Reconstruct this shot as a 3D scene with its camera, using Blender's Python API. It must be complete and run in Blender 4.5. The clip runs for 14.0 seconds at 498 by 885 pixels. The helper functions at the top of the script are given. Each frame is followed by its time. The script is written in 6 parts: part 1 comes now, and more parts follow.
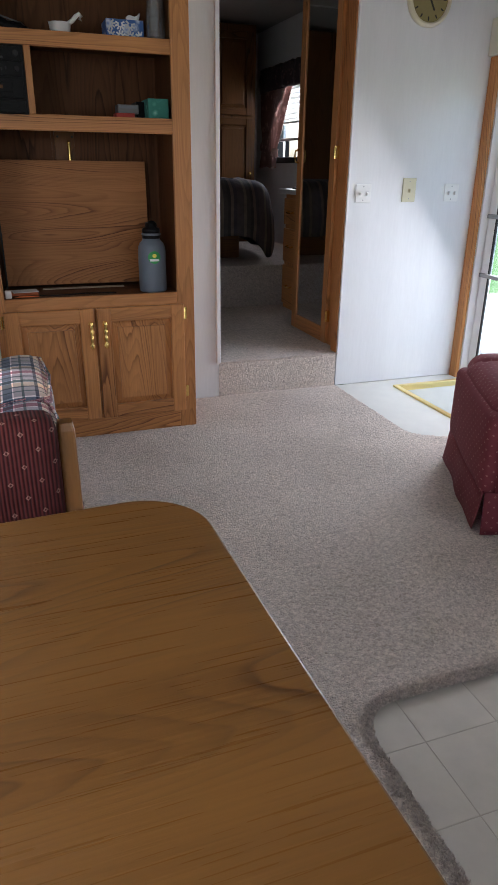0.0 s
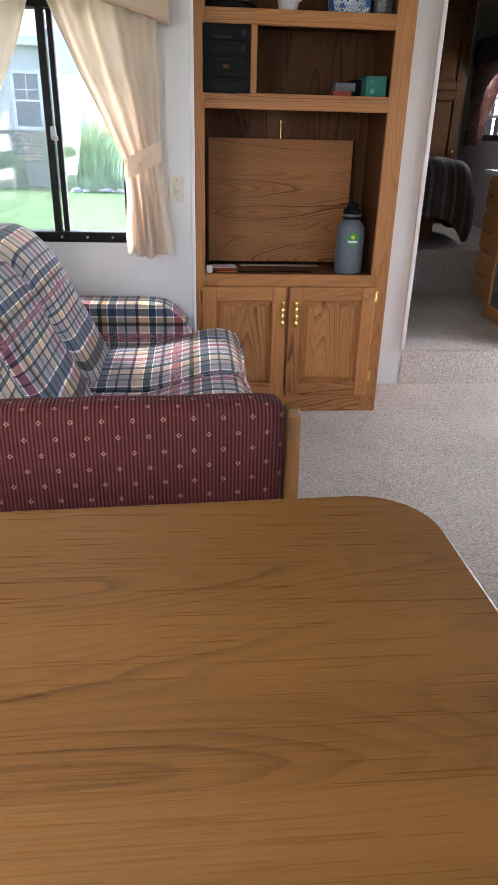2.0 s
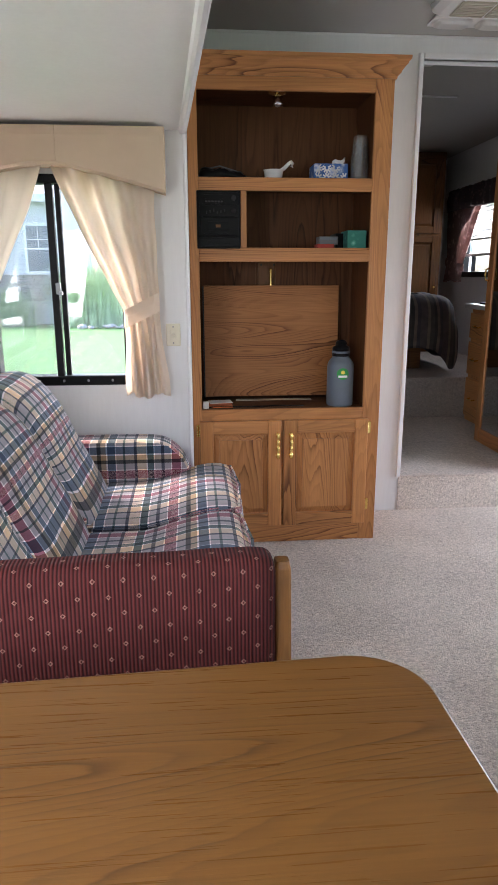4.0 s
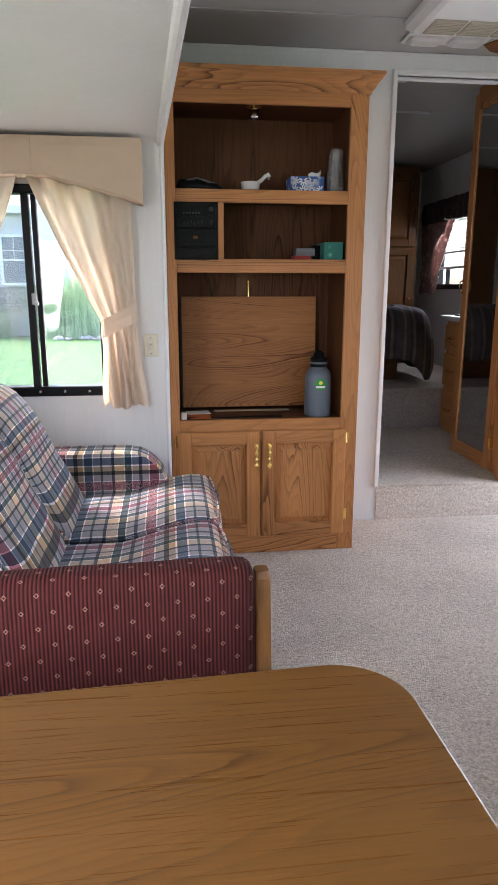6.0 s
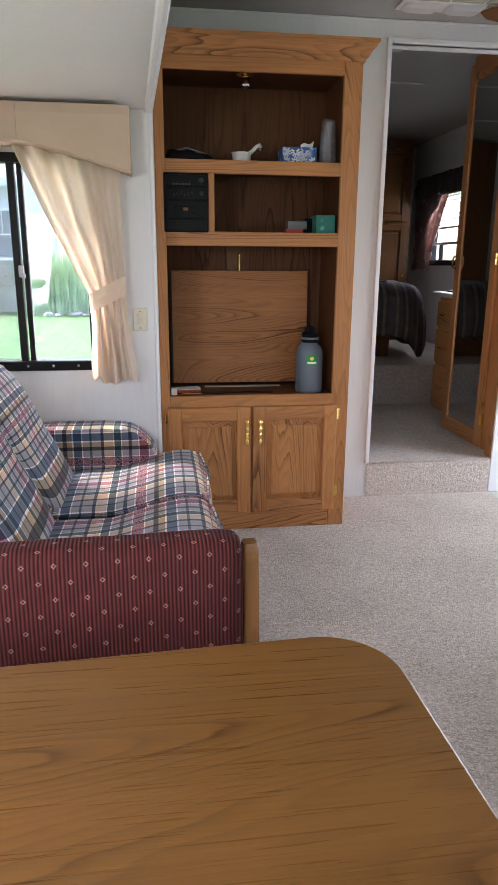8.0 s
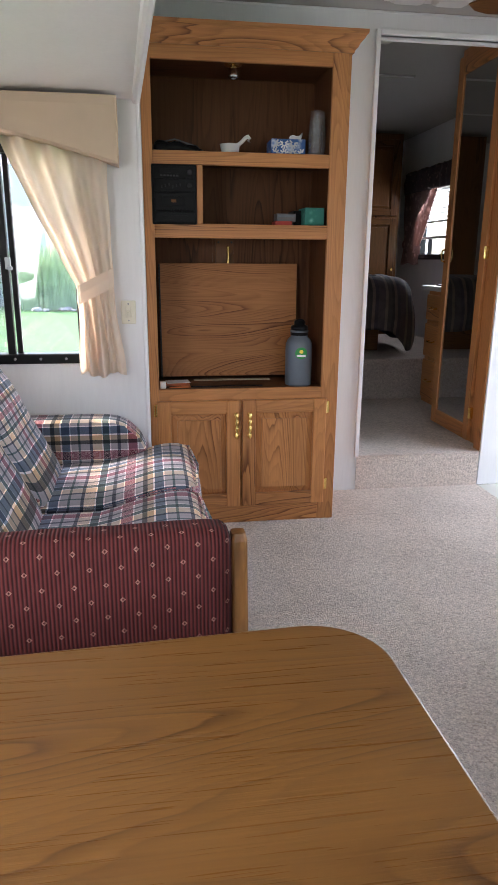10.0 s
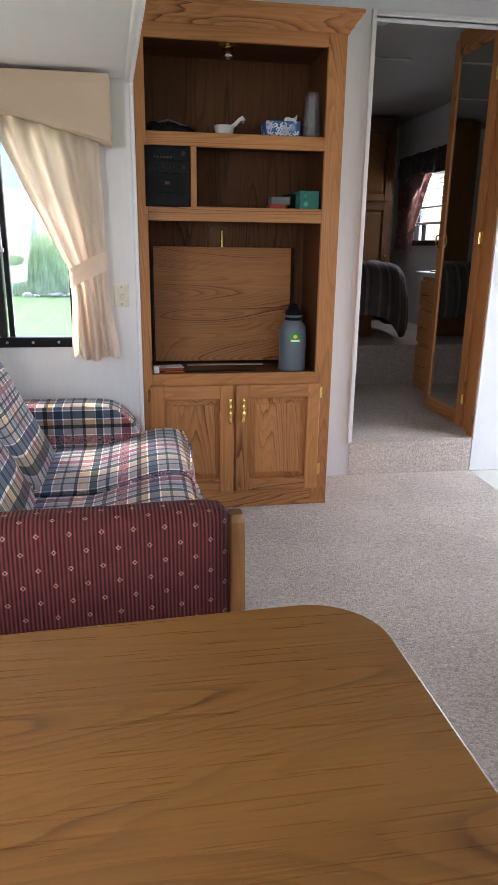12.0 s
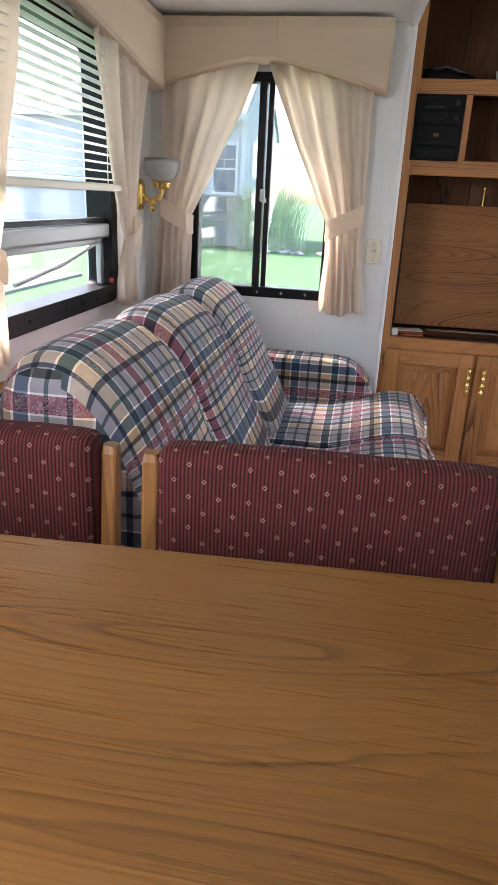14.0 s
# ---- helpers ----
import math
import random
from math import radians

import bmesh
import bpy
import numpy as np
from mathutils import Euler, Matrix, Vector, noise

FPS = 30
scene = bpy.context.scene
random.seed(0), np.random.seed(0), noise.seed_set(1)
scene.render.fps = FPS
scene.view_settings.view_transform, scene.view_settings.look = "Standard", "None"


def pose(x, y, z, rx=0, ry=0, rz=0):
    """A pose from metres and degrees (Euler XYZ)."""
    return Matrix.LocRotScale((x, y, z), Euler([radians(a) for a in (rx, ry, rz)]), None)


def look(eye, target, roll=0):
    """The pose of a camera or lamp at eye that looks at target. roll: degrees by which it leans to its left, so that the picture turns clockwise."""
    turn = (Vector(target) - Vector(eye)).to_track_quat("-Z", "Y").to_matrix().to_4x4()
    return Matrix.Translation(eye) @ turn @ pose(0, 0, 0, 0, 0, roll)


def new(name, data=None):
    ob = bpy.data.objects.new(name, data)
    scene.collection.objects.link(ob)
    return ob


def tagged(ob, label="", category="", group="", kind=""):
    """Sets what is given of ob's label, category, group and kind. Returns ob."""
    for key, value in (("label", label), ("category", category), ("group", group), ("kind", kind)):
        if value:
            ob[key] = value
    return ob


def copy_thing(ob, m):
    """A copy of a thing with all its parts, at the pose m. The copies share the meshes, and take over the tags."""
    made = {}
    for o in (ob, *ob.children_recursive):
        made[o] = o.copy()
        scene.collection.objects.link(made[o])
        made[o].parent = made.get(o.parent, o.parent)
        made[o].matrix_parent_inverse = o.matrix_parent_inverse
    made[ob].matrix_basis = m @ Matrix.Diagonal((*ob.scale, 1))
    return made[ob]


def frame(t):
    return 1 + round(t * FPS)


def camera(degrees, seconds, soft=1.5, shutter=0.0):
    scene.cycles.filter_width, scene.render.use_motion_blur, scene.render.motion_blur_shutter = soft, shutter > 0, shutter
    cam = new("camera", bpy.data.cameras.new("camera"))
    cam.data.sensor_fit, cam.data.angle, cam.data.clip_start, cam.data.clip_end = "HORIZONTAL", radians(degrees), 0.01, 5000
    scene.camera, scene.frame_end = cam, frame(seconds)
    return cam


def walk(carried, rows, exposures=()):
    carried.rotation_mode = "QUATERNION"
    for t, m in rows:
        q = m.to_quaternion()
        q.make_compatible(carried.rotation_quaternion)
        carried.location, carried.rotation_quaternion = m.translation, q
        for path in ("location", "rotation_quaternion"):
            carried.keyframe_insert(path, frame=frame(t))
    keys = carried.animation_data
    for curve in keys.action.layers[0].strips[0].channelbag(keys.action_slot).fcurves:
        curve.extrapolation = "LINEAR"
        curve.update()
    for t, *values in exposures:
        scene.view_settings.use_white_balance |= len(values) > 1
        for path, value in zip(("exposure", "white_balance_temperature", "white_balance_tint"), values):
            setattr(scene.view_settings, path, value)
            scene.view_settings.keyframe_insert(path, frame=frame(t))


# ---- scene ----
cam = camera(41.4, 14.0, soft=0.9)
PATH = [
    (0, (0.274, 0.27, 1.088), (0.899, 2.007, 0.318), 0.8),
    (0.5, (0.25, 0.274, 1.082), (0.765, 2.029, 0.274), 2.1),
    (1, (0.221, 0.27, 1.077), (0.618, 2.046, 0.247), 3.2),
    (1.5, (0.209, 0.285, 1.075), (0.472, 2.075, 0.223), 2.2),
    (2, (0.189, 0.29, 1.106), (0.355, 2.098, 0.267), 1.5),
    (2.5, (0.184, 0.286, 1.144), (0.319, 2.159, 0.455), 1.1),
    (3, (0.192, 0.286, 1.153), (0.332, 2.193, 0.565), 0.5),
    (5.3, (0.208, 0.287, 1.152), (0.396, 2.225, 0.692), -0.2),
    (5.5, (0.206, 0.287, 1.15), (0.398, 2.224, 0.688), -0.2),
    (6, (0.205, 0.29, 1.148), (0.438, 2.222, 0.688), 0.1),
    (6.5, (0.204, 0.29, 1.144), (0.45, 2.219, 0.678), 0.2),
    (7, (0.21, 0.296, 1.137), (0.456, 2.218, 0.642), 0.2),
    (7.5, (0.208, 0.299, 1.137), (0.46, 2.213, 0.617), 0.3),
    (8, (0.211, 0.3, 1.137), (0.467, 2.213, 0.612), 0.4),
    (10.5, (0.214, 0.305, 1.126), (0.507, 2.206, 0.58), 0.5),
    (11, (0.214, 0.305, 1.128), (0.514, 2.203, 0.573), 0.6),
    (11.5, (0.214, 0.305, 1.126), (0.521, 2.2, 0.565), 0.7),
    (12, (0.207, 0.308, 1.117), (0.516, 2.199, 0.542), 0.8),
    (12.5, (0.197, 0.312, 1.107), (0.497, 2.197, 0.51), 1.5),
    (13, (0.179, 0.308, 1.099), (0.439, 2.192, 0.479), 2.5),
    (13.5, (0.144, 0.299, 1.099), (0.182, 2.19, 0.45), 2.4),
    (13.6, (0.138, 0.307, 1.099), (0.1035, 2.195, 0.44), 1.9),
    (13.7, (0.131, 0.311, 1.100), (0.010, 2.191, 0.431), 1.4),
    (14, (0.112, 0.316, 1.093), (-0.178, 2.168, 0.4), 2.7),
]
walk(cam, [(t, look(eye, target, roll)) for t, eye, target, roll in PATH], [(0, 2.45, 6500, 17), (0.5, 2.7, 6500, 17), (1.0, 2.95, 6500, 17), (2.0, 3.02, 6500, 17), (3.0, 3.03, 6500, 17), (13.0, 3.0, 6500, 17), (13.5, 3.07, 6500, 17), (14, 2.74, 6500, 17)])

# ---------------------------------------------------------------- world and lights
world = bpy.data.worlds.new("world")
scene.world = world
world.use_nodes = True
wn = world.node_tree.nodes
sky = wn.new("ShaderNodeTexSky")
sky.sky_type, sky.sun_disc = "NISHITA", False
sky.sun_elevation, sky.sun_rotation = radians(48), radians(-60)
sky.air_density, sky.dust_density, sky.ozone_density = 1.0, 3.0, 1.0
wn["Background"].inputs[1].default_value = 0.15
world.node_tree.links.new(sky.outputs[0], wn["Background"].inputs[0])


def lamp(name, kind, m, energy, colour, size=None):
    li = bpy.data.lights.new(name, kind)
    li.energy, li.color = energy, colour
    if kind == "AREA":
        li.shape, li.size, li.size_y = "RECTANGLE", size[0], size[1]
    ob = new(name, li)
    ob.matrix_world = m
    return ob


sun = lamp("sun", "SUN", look((-6, 4, 9), (0, 0, 0)), 2.8, (1.0, 0.97, 0.92))
sun.data.angle = radians(18)
# daylight in the openings
lamp("sky_entry_door", "AREA", look((2.76, 2.88, 0.80), (1.5, 2.0, -0.15)), 4.4, (0.88, 0.95, 1.0), (0.68, 1.7))
lamp("sky_kitchen_window", "AREA", look((2.80, -0.6, 1.35), (1.6, 0.4, -0.9)), 1.7, (1.0, 0.97, 0.93), (1.3, 0.8))
lamp("sky_rear_window", "AREA", look((0.9, -2.65, 1.35), (0.9, -0.6, -1.2)), 0.8, (1.0, 0.97, 0.93), (1.7, 0.9))
lamp("sky_dinette_window", "AREA", look((-0.80, 0.25, 1.15), (1.0, 1.10, 0.75)), 4.8, (0.95, 0.98, 1.0), (0.9, 0.66))
lamp("sky_bedroom_window", "AREA", look((2.80, 5.85, 1.42), (1.4, 5.1, 0.2)), 2.3, (0.93, 0.97, 1.0), (0.7, 0.7))

# ---------------------------------------------------------------- materials


def mat(name, rough=0.6, metal=0.0, colour=(0.5, 0.5, 0.5)):
    m = bpy.data.materials.new(name)
    m.use_nodes = True
    b = m.node_tree.nodes["Principled BSDF"]
    b.inputs["Base Color"].default_value = (*colour, 1)
    b.inputs["Roughness"].default_value, b.inputs["Metallic"].default_value = rough, metal
    return m, m.node_tree.nodes, m.node_tree.links, b


def math_node(nodes, links, op, a, b=None, c=None):
    n = nodes.new("ShaderNodeMath")
    n.operation = op
    for i, v in enumerate((a, b, c)):
        if v is None:
            continue
        if isinstance(v, (int, float)):
            n.inputs[i].default_value = v
        else:
            links.new(v, n.inputs[i])
    return n.outputs[0]


def ramp(nodes, links, fac, stops, mode="LINEAR"):
    r = nodes.new("ShaderNodeValToRGB")
    r.color_ramp.interpolation = mode
    els = r.color_ramp.elements
    while len(els) < len(stops):
        els.new(0.5)
    for e, (p, c) in zip(els, stops):
        e.position, e.color = p, (*c, 1)
    links.new(fac, r.inputs[0])
    return r.outputs[0]


def noise_at(nodes, links, vec, scale, detail=3.0, rough=0.55):
    n = nodes.new("ShaderNodeTexNoise")
    n.inputs["Scale"].default_value, n.inputs["Detail"].default_value, n.inputs["Roughness"].default_value = scale, detail, rough
    links.new(vec, n.inputs["Vector"])
    return n.outputs["Fac"]


def mix(nodes, links, kind, fac, a, b):
    n = nodes.new("ShaderNodeMix")
    n.data_type, n.blend_type = "RGBA", kind
    for sock, v in ((n.inputs[0], fac), (n.inputs[6], a), (n.inputs[7], b)):
        if isinstance(v, (int, float)):
            sock.default_value = v
        elif isinstance(v, tuple):
            sock.default_value = (*v, 1)
        else:
            links.new(v, sock)
    return n.outputs[2]


def bump(nodes, links, b, height, strength, distance):
    n = nodes.new("ShaderNodeBump")
    n.inputs["Strength"].default_value, n.inputs["Distance"].default_value = strength, distance
    links.new(height, n.inputs["Height"])
    links.new(n.outputs[0], b.inputs["Normal"])


def coords(nodes, links, scale=(1, 1, 1), kind="Object", shift=True):
    """Texture coordinates, scaled, with an offset of its own for each object."""
    t = nodes.new("ShaderNodeTexCoord")
    m = nodes.new("ShaderNodeMapping")
    m.inputs["Scale"].default_value = scale
    links.new(t.outputs[kind], m.inputs["Vector"])
    if shift:
        i = nodes.new("ShaderNodeObjectInfo")
        v = nodes.new("ShaderNodeVectorMath")
        v.operation = "SCALE"
        v.inputs[0].default_value = (7.3, 5.1, 9.7)
        links.new(i.outputs["Random"], v.inputs["Scale"])
        links.new(v.outputs[0], m.inputs["Location"])
    return m.outputs[0]


def wood(name, axis, dark, light, rough=0.38, rings=38.0, across=6.0, along=0.60, lines=0.85, gloss=0.4, bands=0.45, calm=0.38):
    """Flat-sawn oak with the grain along an axis (0 x, 1 y, 2 z): nested growth rings, crisp on their outer side,
    broken up by pores, over slow changes of tone from board to board."""
    m, nodes, links, b = mat(name, rough)
    b.inputs["Specular IOR Level"].default_value = gloss

    def grain(side, length, detail, roughness):
        sc = [side] * 3
        sc[axis] = length
        return noise_at(nodes, links, coords(nodes, links, sc), 1.0, detail, roughness)

    def calc(op, a, c=None, e=None):
        return math_node(nodes, links, op, a, c, e)
    field = grain(across, along, 1.0, 0.4)
    pores = grain(330.0, 7.0, 2.0, 0.6)
    streak = grain(105.0, 1.7, 3.0, 0.65)
    warp = grain(34.0, 3.2, 2.0, 0.5)
    tone = grain(8.5, 0.32, 2.0, 0.5)
    ph = calc("MULTIPLY_ADD", field, rings, calc("MULTIPLY", warp, 1.5))
    saw = calc("FRACT", ph)
    fade = calc("POWER", calc("SUBTRACT", 1.0, saw), 2.2)
    line = calc("MULTIPLY", fade, calc("MINIMUM", 1.0, calc("MULTIPLY", saw, 9.0)))
    power = calc("MINIMUM", 1.0, calc("MAXIMUM", calm, calc("MULTIPLY_ADD", grain(5.5, 0.9, 2.0, 0.5), 5.5, -2.05)))
    # every ring has a strength of its own: most are faint, a few are bold
    ring = nodes.new("ShaderNodeTexWhiteNoise")
    ring.noise_dimensions = "1D"
    links.new(calc("FLOOR", ph), ring.inputs["W"])
    bold = calc("MULTIPLY_ADD", calc("POWER", ring.outputs["Value"], 1.6), 0.80, 0.42)
    line = calc("MULTIPLY", calc("MULTIPLY", line, bold), power)
    line = calc("MULTIPLY", line, calc("MULTIPLY_ADD", pores, 1.1, 0.32))
    s = calc("MULTIPLY_ADD", streak, 0.34, calc("MULTIPLY_ADD", pores, 0.50, 0.32 - bands / 2))
    s = calc("MULTIPLY_ADD", tone, bands, s)
    s = calc("SUBTRACT", s, calc("MULTIPLY", line, lines))
    middle = tuple((a + 1.3 * c) / 2.3 for a, c in zip(dark, light))
    col = ramp(nodes, links, s, ((0.16, dark), (0.50, middle), (0.88, light)))
    info = nodes.new("ShaderNodeObjectInfo")
    h = nodes.new("ShaderNodeHueSaturation")
    links.new(calc("MULTIPLY_ADD", info.outputs["Random"], 0.16, 0.92), h.inputs["Value"])
    links.new(col, h.inputs["Color"])
    links.new(h.outputs[0], b.inputs["Base Color"])
    links.new(calc("MULTIPLY_ADD", pores, 0.2, rough - 0.1), b.inputs["Roughness"])
    bump(nodes, links, b, pores, 0.15, 0.002)
    return m


OAK_D, OAK_L = (0.150, 0.049, 0.0130), (0.585, 0.252, 0.086)
oak = [wood("oak_" + a, i, OAK_D, OAK_L) for i, a in enumerate("xyz")]
# Brown lining, deepened in colour for the shade inside the open compartments.
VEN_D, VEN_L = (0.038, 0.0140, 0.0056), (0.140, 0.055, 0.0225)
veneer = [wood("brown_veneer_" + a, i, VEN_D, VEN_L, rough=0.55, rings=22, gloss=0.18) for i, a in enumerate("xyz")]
board_oak = wood("board_oak", 0, (0.120, 0.039, 0.0105), (0.430, 0.178, 0.059), rough=0.45, rings=64, across=5.0, along=0.7, lines=0.95, gloss=0.25)
table_oak = wood("table_oak", 0, (0.051, 0.0187, 0.0042), (0.153, 0.0665, 0.0152), rough=0.30, rings=44, across=6.0, along=0.9, lines=0.72, gloss=0.4, bands=0.9, calm=0.22)
# Chair oak with the shade on the posts worked into a darker colour.
shaded_post_oak = wood("shaded_post_oak", 2, (0.09, 0.034, 0.008), (0.235, 0.102, 0.027), rough=0.4)
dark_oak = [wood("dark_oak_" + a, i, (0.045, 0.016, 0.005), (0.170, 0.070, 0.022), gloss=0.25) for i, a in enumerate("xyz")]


def painted(name, colour, rough=0.6, grain=0.03, scale=40.0, relief=0.0008, stretch=(1, 1, 1)):
    """Paint, plastic, vinyl or wallpaper: nearly plain, with faint stains and a fine relief."""
    m, nodes, links, b = mat(name, rough, colour=colour)
    v = coords(nodes, links, stretch)
    n1, n2 = noise_at(nodes, links, v, 3.0, 4.0), noise_at(nodes, links, v, scale, 3.0)
    s = math_node(nodes, links, "MULTIPLY_ADD", n1, 0.6, math_node(nodes, links, "MULTIPLY", n2, 0.4))
    lo = tuple(c * (1 - grain * 2) for c in colour)
    hi = tuple(min(1, c * (1 + grain)) for c in colour)
    links.new(ramp(nodes, links, s, ((0.3, lo), (0.7, hi))), b.inputs["Base Color"])
    links.new(math_node(nodes, links, "MULTIPLY_ADD", n2, 0.15, rough - 0.07), b.inputs["Roughness"])
    bump(nodes, links, b, n2, 0.4, relief)
    return m


wallpaper = painted("pale_wallpaper", (0.78, 0.785, 0.79), 0.55, 0.03, 30.0, 0.0006, (3, 3, 0.4))
# Off-white vinyl, its colour lowered to stand for the dim light up there.
dimmed_ceiling_vinyl = painted("dimmed_ceiling_vinyl", (0.43, 0.425, 0.40), 0.6, 0.03, 60.0, 0.0008)
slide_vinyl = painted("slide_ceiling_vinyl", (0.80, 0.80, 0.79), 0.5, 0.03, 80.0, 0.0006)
trim_white = painted("white_trim_plastic", (0.80, 0.80, 0.80), 0.4, 0.02)
ivory = painted("ivory_plastic", (0.72, 0.68, 0.55), 0.35, 0.02)
cream_plastic = painted("almond_plastic", (0.62, 0.58, 0.40), 0.4, 0.02)
white_plastic = painted("white_plastic", (0.82, 0.82, 0.80), 0.35, 0.02)
vent_tan = painted("tan_vent_plastic", (0.48, 0.44, 0.35), 0.5, 0.05)
black_metal = painted("black_window_aluminium", (0.012, 0.012, 0.013), 0.35, 0.1)
grey_alu = mat("grey_aluminium", 0.45, 0.9, (0.32, 0.33, 0.34))[0]
chrome = mat("chrome", 0.12, 1.0, (0.8, 0.8, 0.82))[0]
black_plastic = painted("black_plastic", (0.007, 0.007, 0.008), 0.35, 0.15)
dark_plastic = painted("charcoal_plastic", (0.005, 0.0055, 0.0065), 0.4, 0.15)
brass = mat("brass", 0.22, 1.0, (0.86, 0.60, 0.20))[0]
gold_trim = mat("gold_edge_trim", 0.3, 1.0, (0.85, 0.68, 0.28))[0]
mirror = mat("mirror_glass", 0.02, 1.0, (0.62, 0.62, 0.62))[0]
bottle_steel = painted("grey_powder_coat", (0.13, 0.155, 0.185), 0.45, 0.05, 120.0, 0.0004)
white_paper = painted("white_paper", (0.85, 0.85, 0.85), 0.8, 0.02)
red_card = painted("red_card", (0.34, 0.03, 0.02), 0.6, 0.05)
orange_card = painted("orange_card", (0.65, 0.16, 0.04), 0.6, 0.05)
button_grey = painted("button_grey", (0.045, 0.045, 0.048), 0.5, 0.05)
grey_card = painted("grey_card", (0.14, 0.14, 0.145), 0.6, 0.05)
green_sticker = painted("green_sticker", (0.02, 0.30, 0.06), 0.4, 0.03)
yellow_sticker = painted("yellow_sticker", (0.85, 0.75, 0.10), 0.4, 0.03)
dull_black = painted("dark_cloth", (0.018, 0.018, 0.020), 0.7, 0.2, 20.0, 0.004)
clock_face = painted("gold_clock_face", (0.30, 0.24, 0.10), 0.45, 0.06)
clock_rim = painted("cream_clock_rim", (0.72, 0.66, 0.50), 0.35, 0.03)
for _m in (black_plastic, dark_plastic, black_metal):
    _m.node_tree.nodes["Principled BSDF"].inputs["Specular IOR Level"].default_value = 0.12
ink = mat("dark_ink", 0.6, 0.0, (0.03, 0.025, 0.02))[0]
rubber = mat("black_rubber", 0.6, 0.0, (0.015, 0.015, 0.015))[0]
worktop = painted("pale_worktop", (0.62, 0.62, 0.62), 0.3, 0.03)
siding = painted("pale_siding", (0.62, 0.63, 0.64), 0.6, 0.04)
stucco = painted("concrete_foundation", (0.55, 0.55, 0.54), 0.8, 0.05)
house_pane = mat("house_window_glass", 0.1, 0.0, (0.20, 0.23, 0.27))[0]
shingle_mat = painted("grey_shingles", (0.45, 0.45, 0.47), 0.85, 0.1, 20.0, 0.004)


def glass_mat(name, tint=(0.96, 0.98, 0.98), gloss=0.05, rough=0.02):
    m, nodes, links, b = mat(name)
    nodes.remove(b)
    t, g, mx = nodes.new("ShaderNodeBsdfTransparent"), nodes.new("ShaderNodeBsdfGlossy"), nodes.new("ShaderNodeMixShader")
    t.inputs[0].default_value = (*tint, 1)
    g.inputs["Roughness"].default_value = rough
    mx.inputs[0].default_value = gloss
    links.new(t.outputs[0], mx.inputs[1]), links.new(g.outputs[0], mx.inputs[2])
    links.new(mx.outputs[0], nodes["Material Output"].inputs[0])
    return m


glass = glass_mat("window_glass")
screen_mat = glass_mat("insect_screen_mesh", (0.88, 0.89, 0.90), 0.12, 0.9)
frosted, _n, _l, _b = mat("frosted_glass", 0.35, 0.0, (0.85, 0.87, 0.88))
_b.inputs["Transmission Weight"].default_value = 0.85
clear_plastic = glass_mat("clear_plastic_cups", (0.985, 0.985, 0.985), 0.13, 0.22)
_n, _l = clear_plastic.node_tree.nodes, clear_plastic.node_tree.links
_d, _x = _n.new("ShaderNodeBsdfDiffuse"), _n.new("ShaderNodeMixShader")
_d.inputs[0].default_value, _x.inputs[0].default_value = (0.85, 0.86, 0.88, 1), 0.07
_l.new(_n["Material Output"].inputs[0].links[0].from_socket, _x.inputs[1]), _l.new(_d.outputs[0], _x.inputs[2])
_l.new(_x.outputs[0], _n["Material Output"].inputs[0])
lens_plastic, _n, _l, _b = mat("lamp_lens_plastic", 0.4, 0.0, (0.80, 0.80, 0.77))
_b.inputs["Transmission Weight"].default_value = 0.3


def cloth(name, colour, translucent=0.35, rough=0.85):
    """Thin woven cloth that lets some daylight through."""
    m, nodes, links, b = mat(name, rough, colour=colour)
    v = coords(nodes, links, (1, 1, 1))
    n = noise_at(nodes, links, v, 5.0, 4.0)
    w = noise_at(nodes, links, v, 700.0, 1.0)
    col = ramp(nodes, links, n, ((0.3, tuple(c * 0.9 for c in colour)), (0.7, colour)))
    links.new(col, b.inputs["Base Color"])
    bump(nodes, links, b, w, 0.3, 0.0006)
    tr, mx = nodes.new("ShaderNodeBsdfTranslucent"), nodes.new("ShaderNodeMixShader")
    links.new(col, tr.inputs[0])
    mx.inputs[0].default_value = translucent
    links.new(b.outputs[0], mx.inputs[1]), links.new(tr.outputs[0], mx.inputs[2])
    links.new(mx.outputs[0], nodes["Material Output"].inputs[0])
    return m


curtain_cloth = cloth("cream_curtain_cloth", (0.93, 0.84, 0.745), 0.62)
pelmet_cloth = cloth("beige_pelmet_cloth", (0.63, 0.485, 0.355), 0.0)
blind_white = cloth("white_blind_slat", (0.85, 0.85, 0.83), 0.35, 0.5)


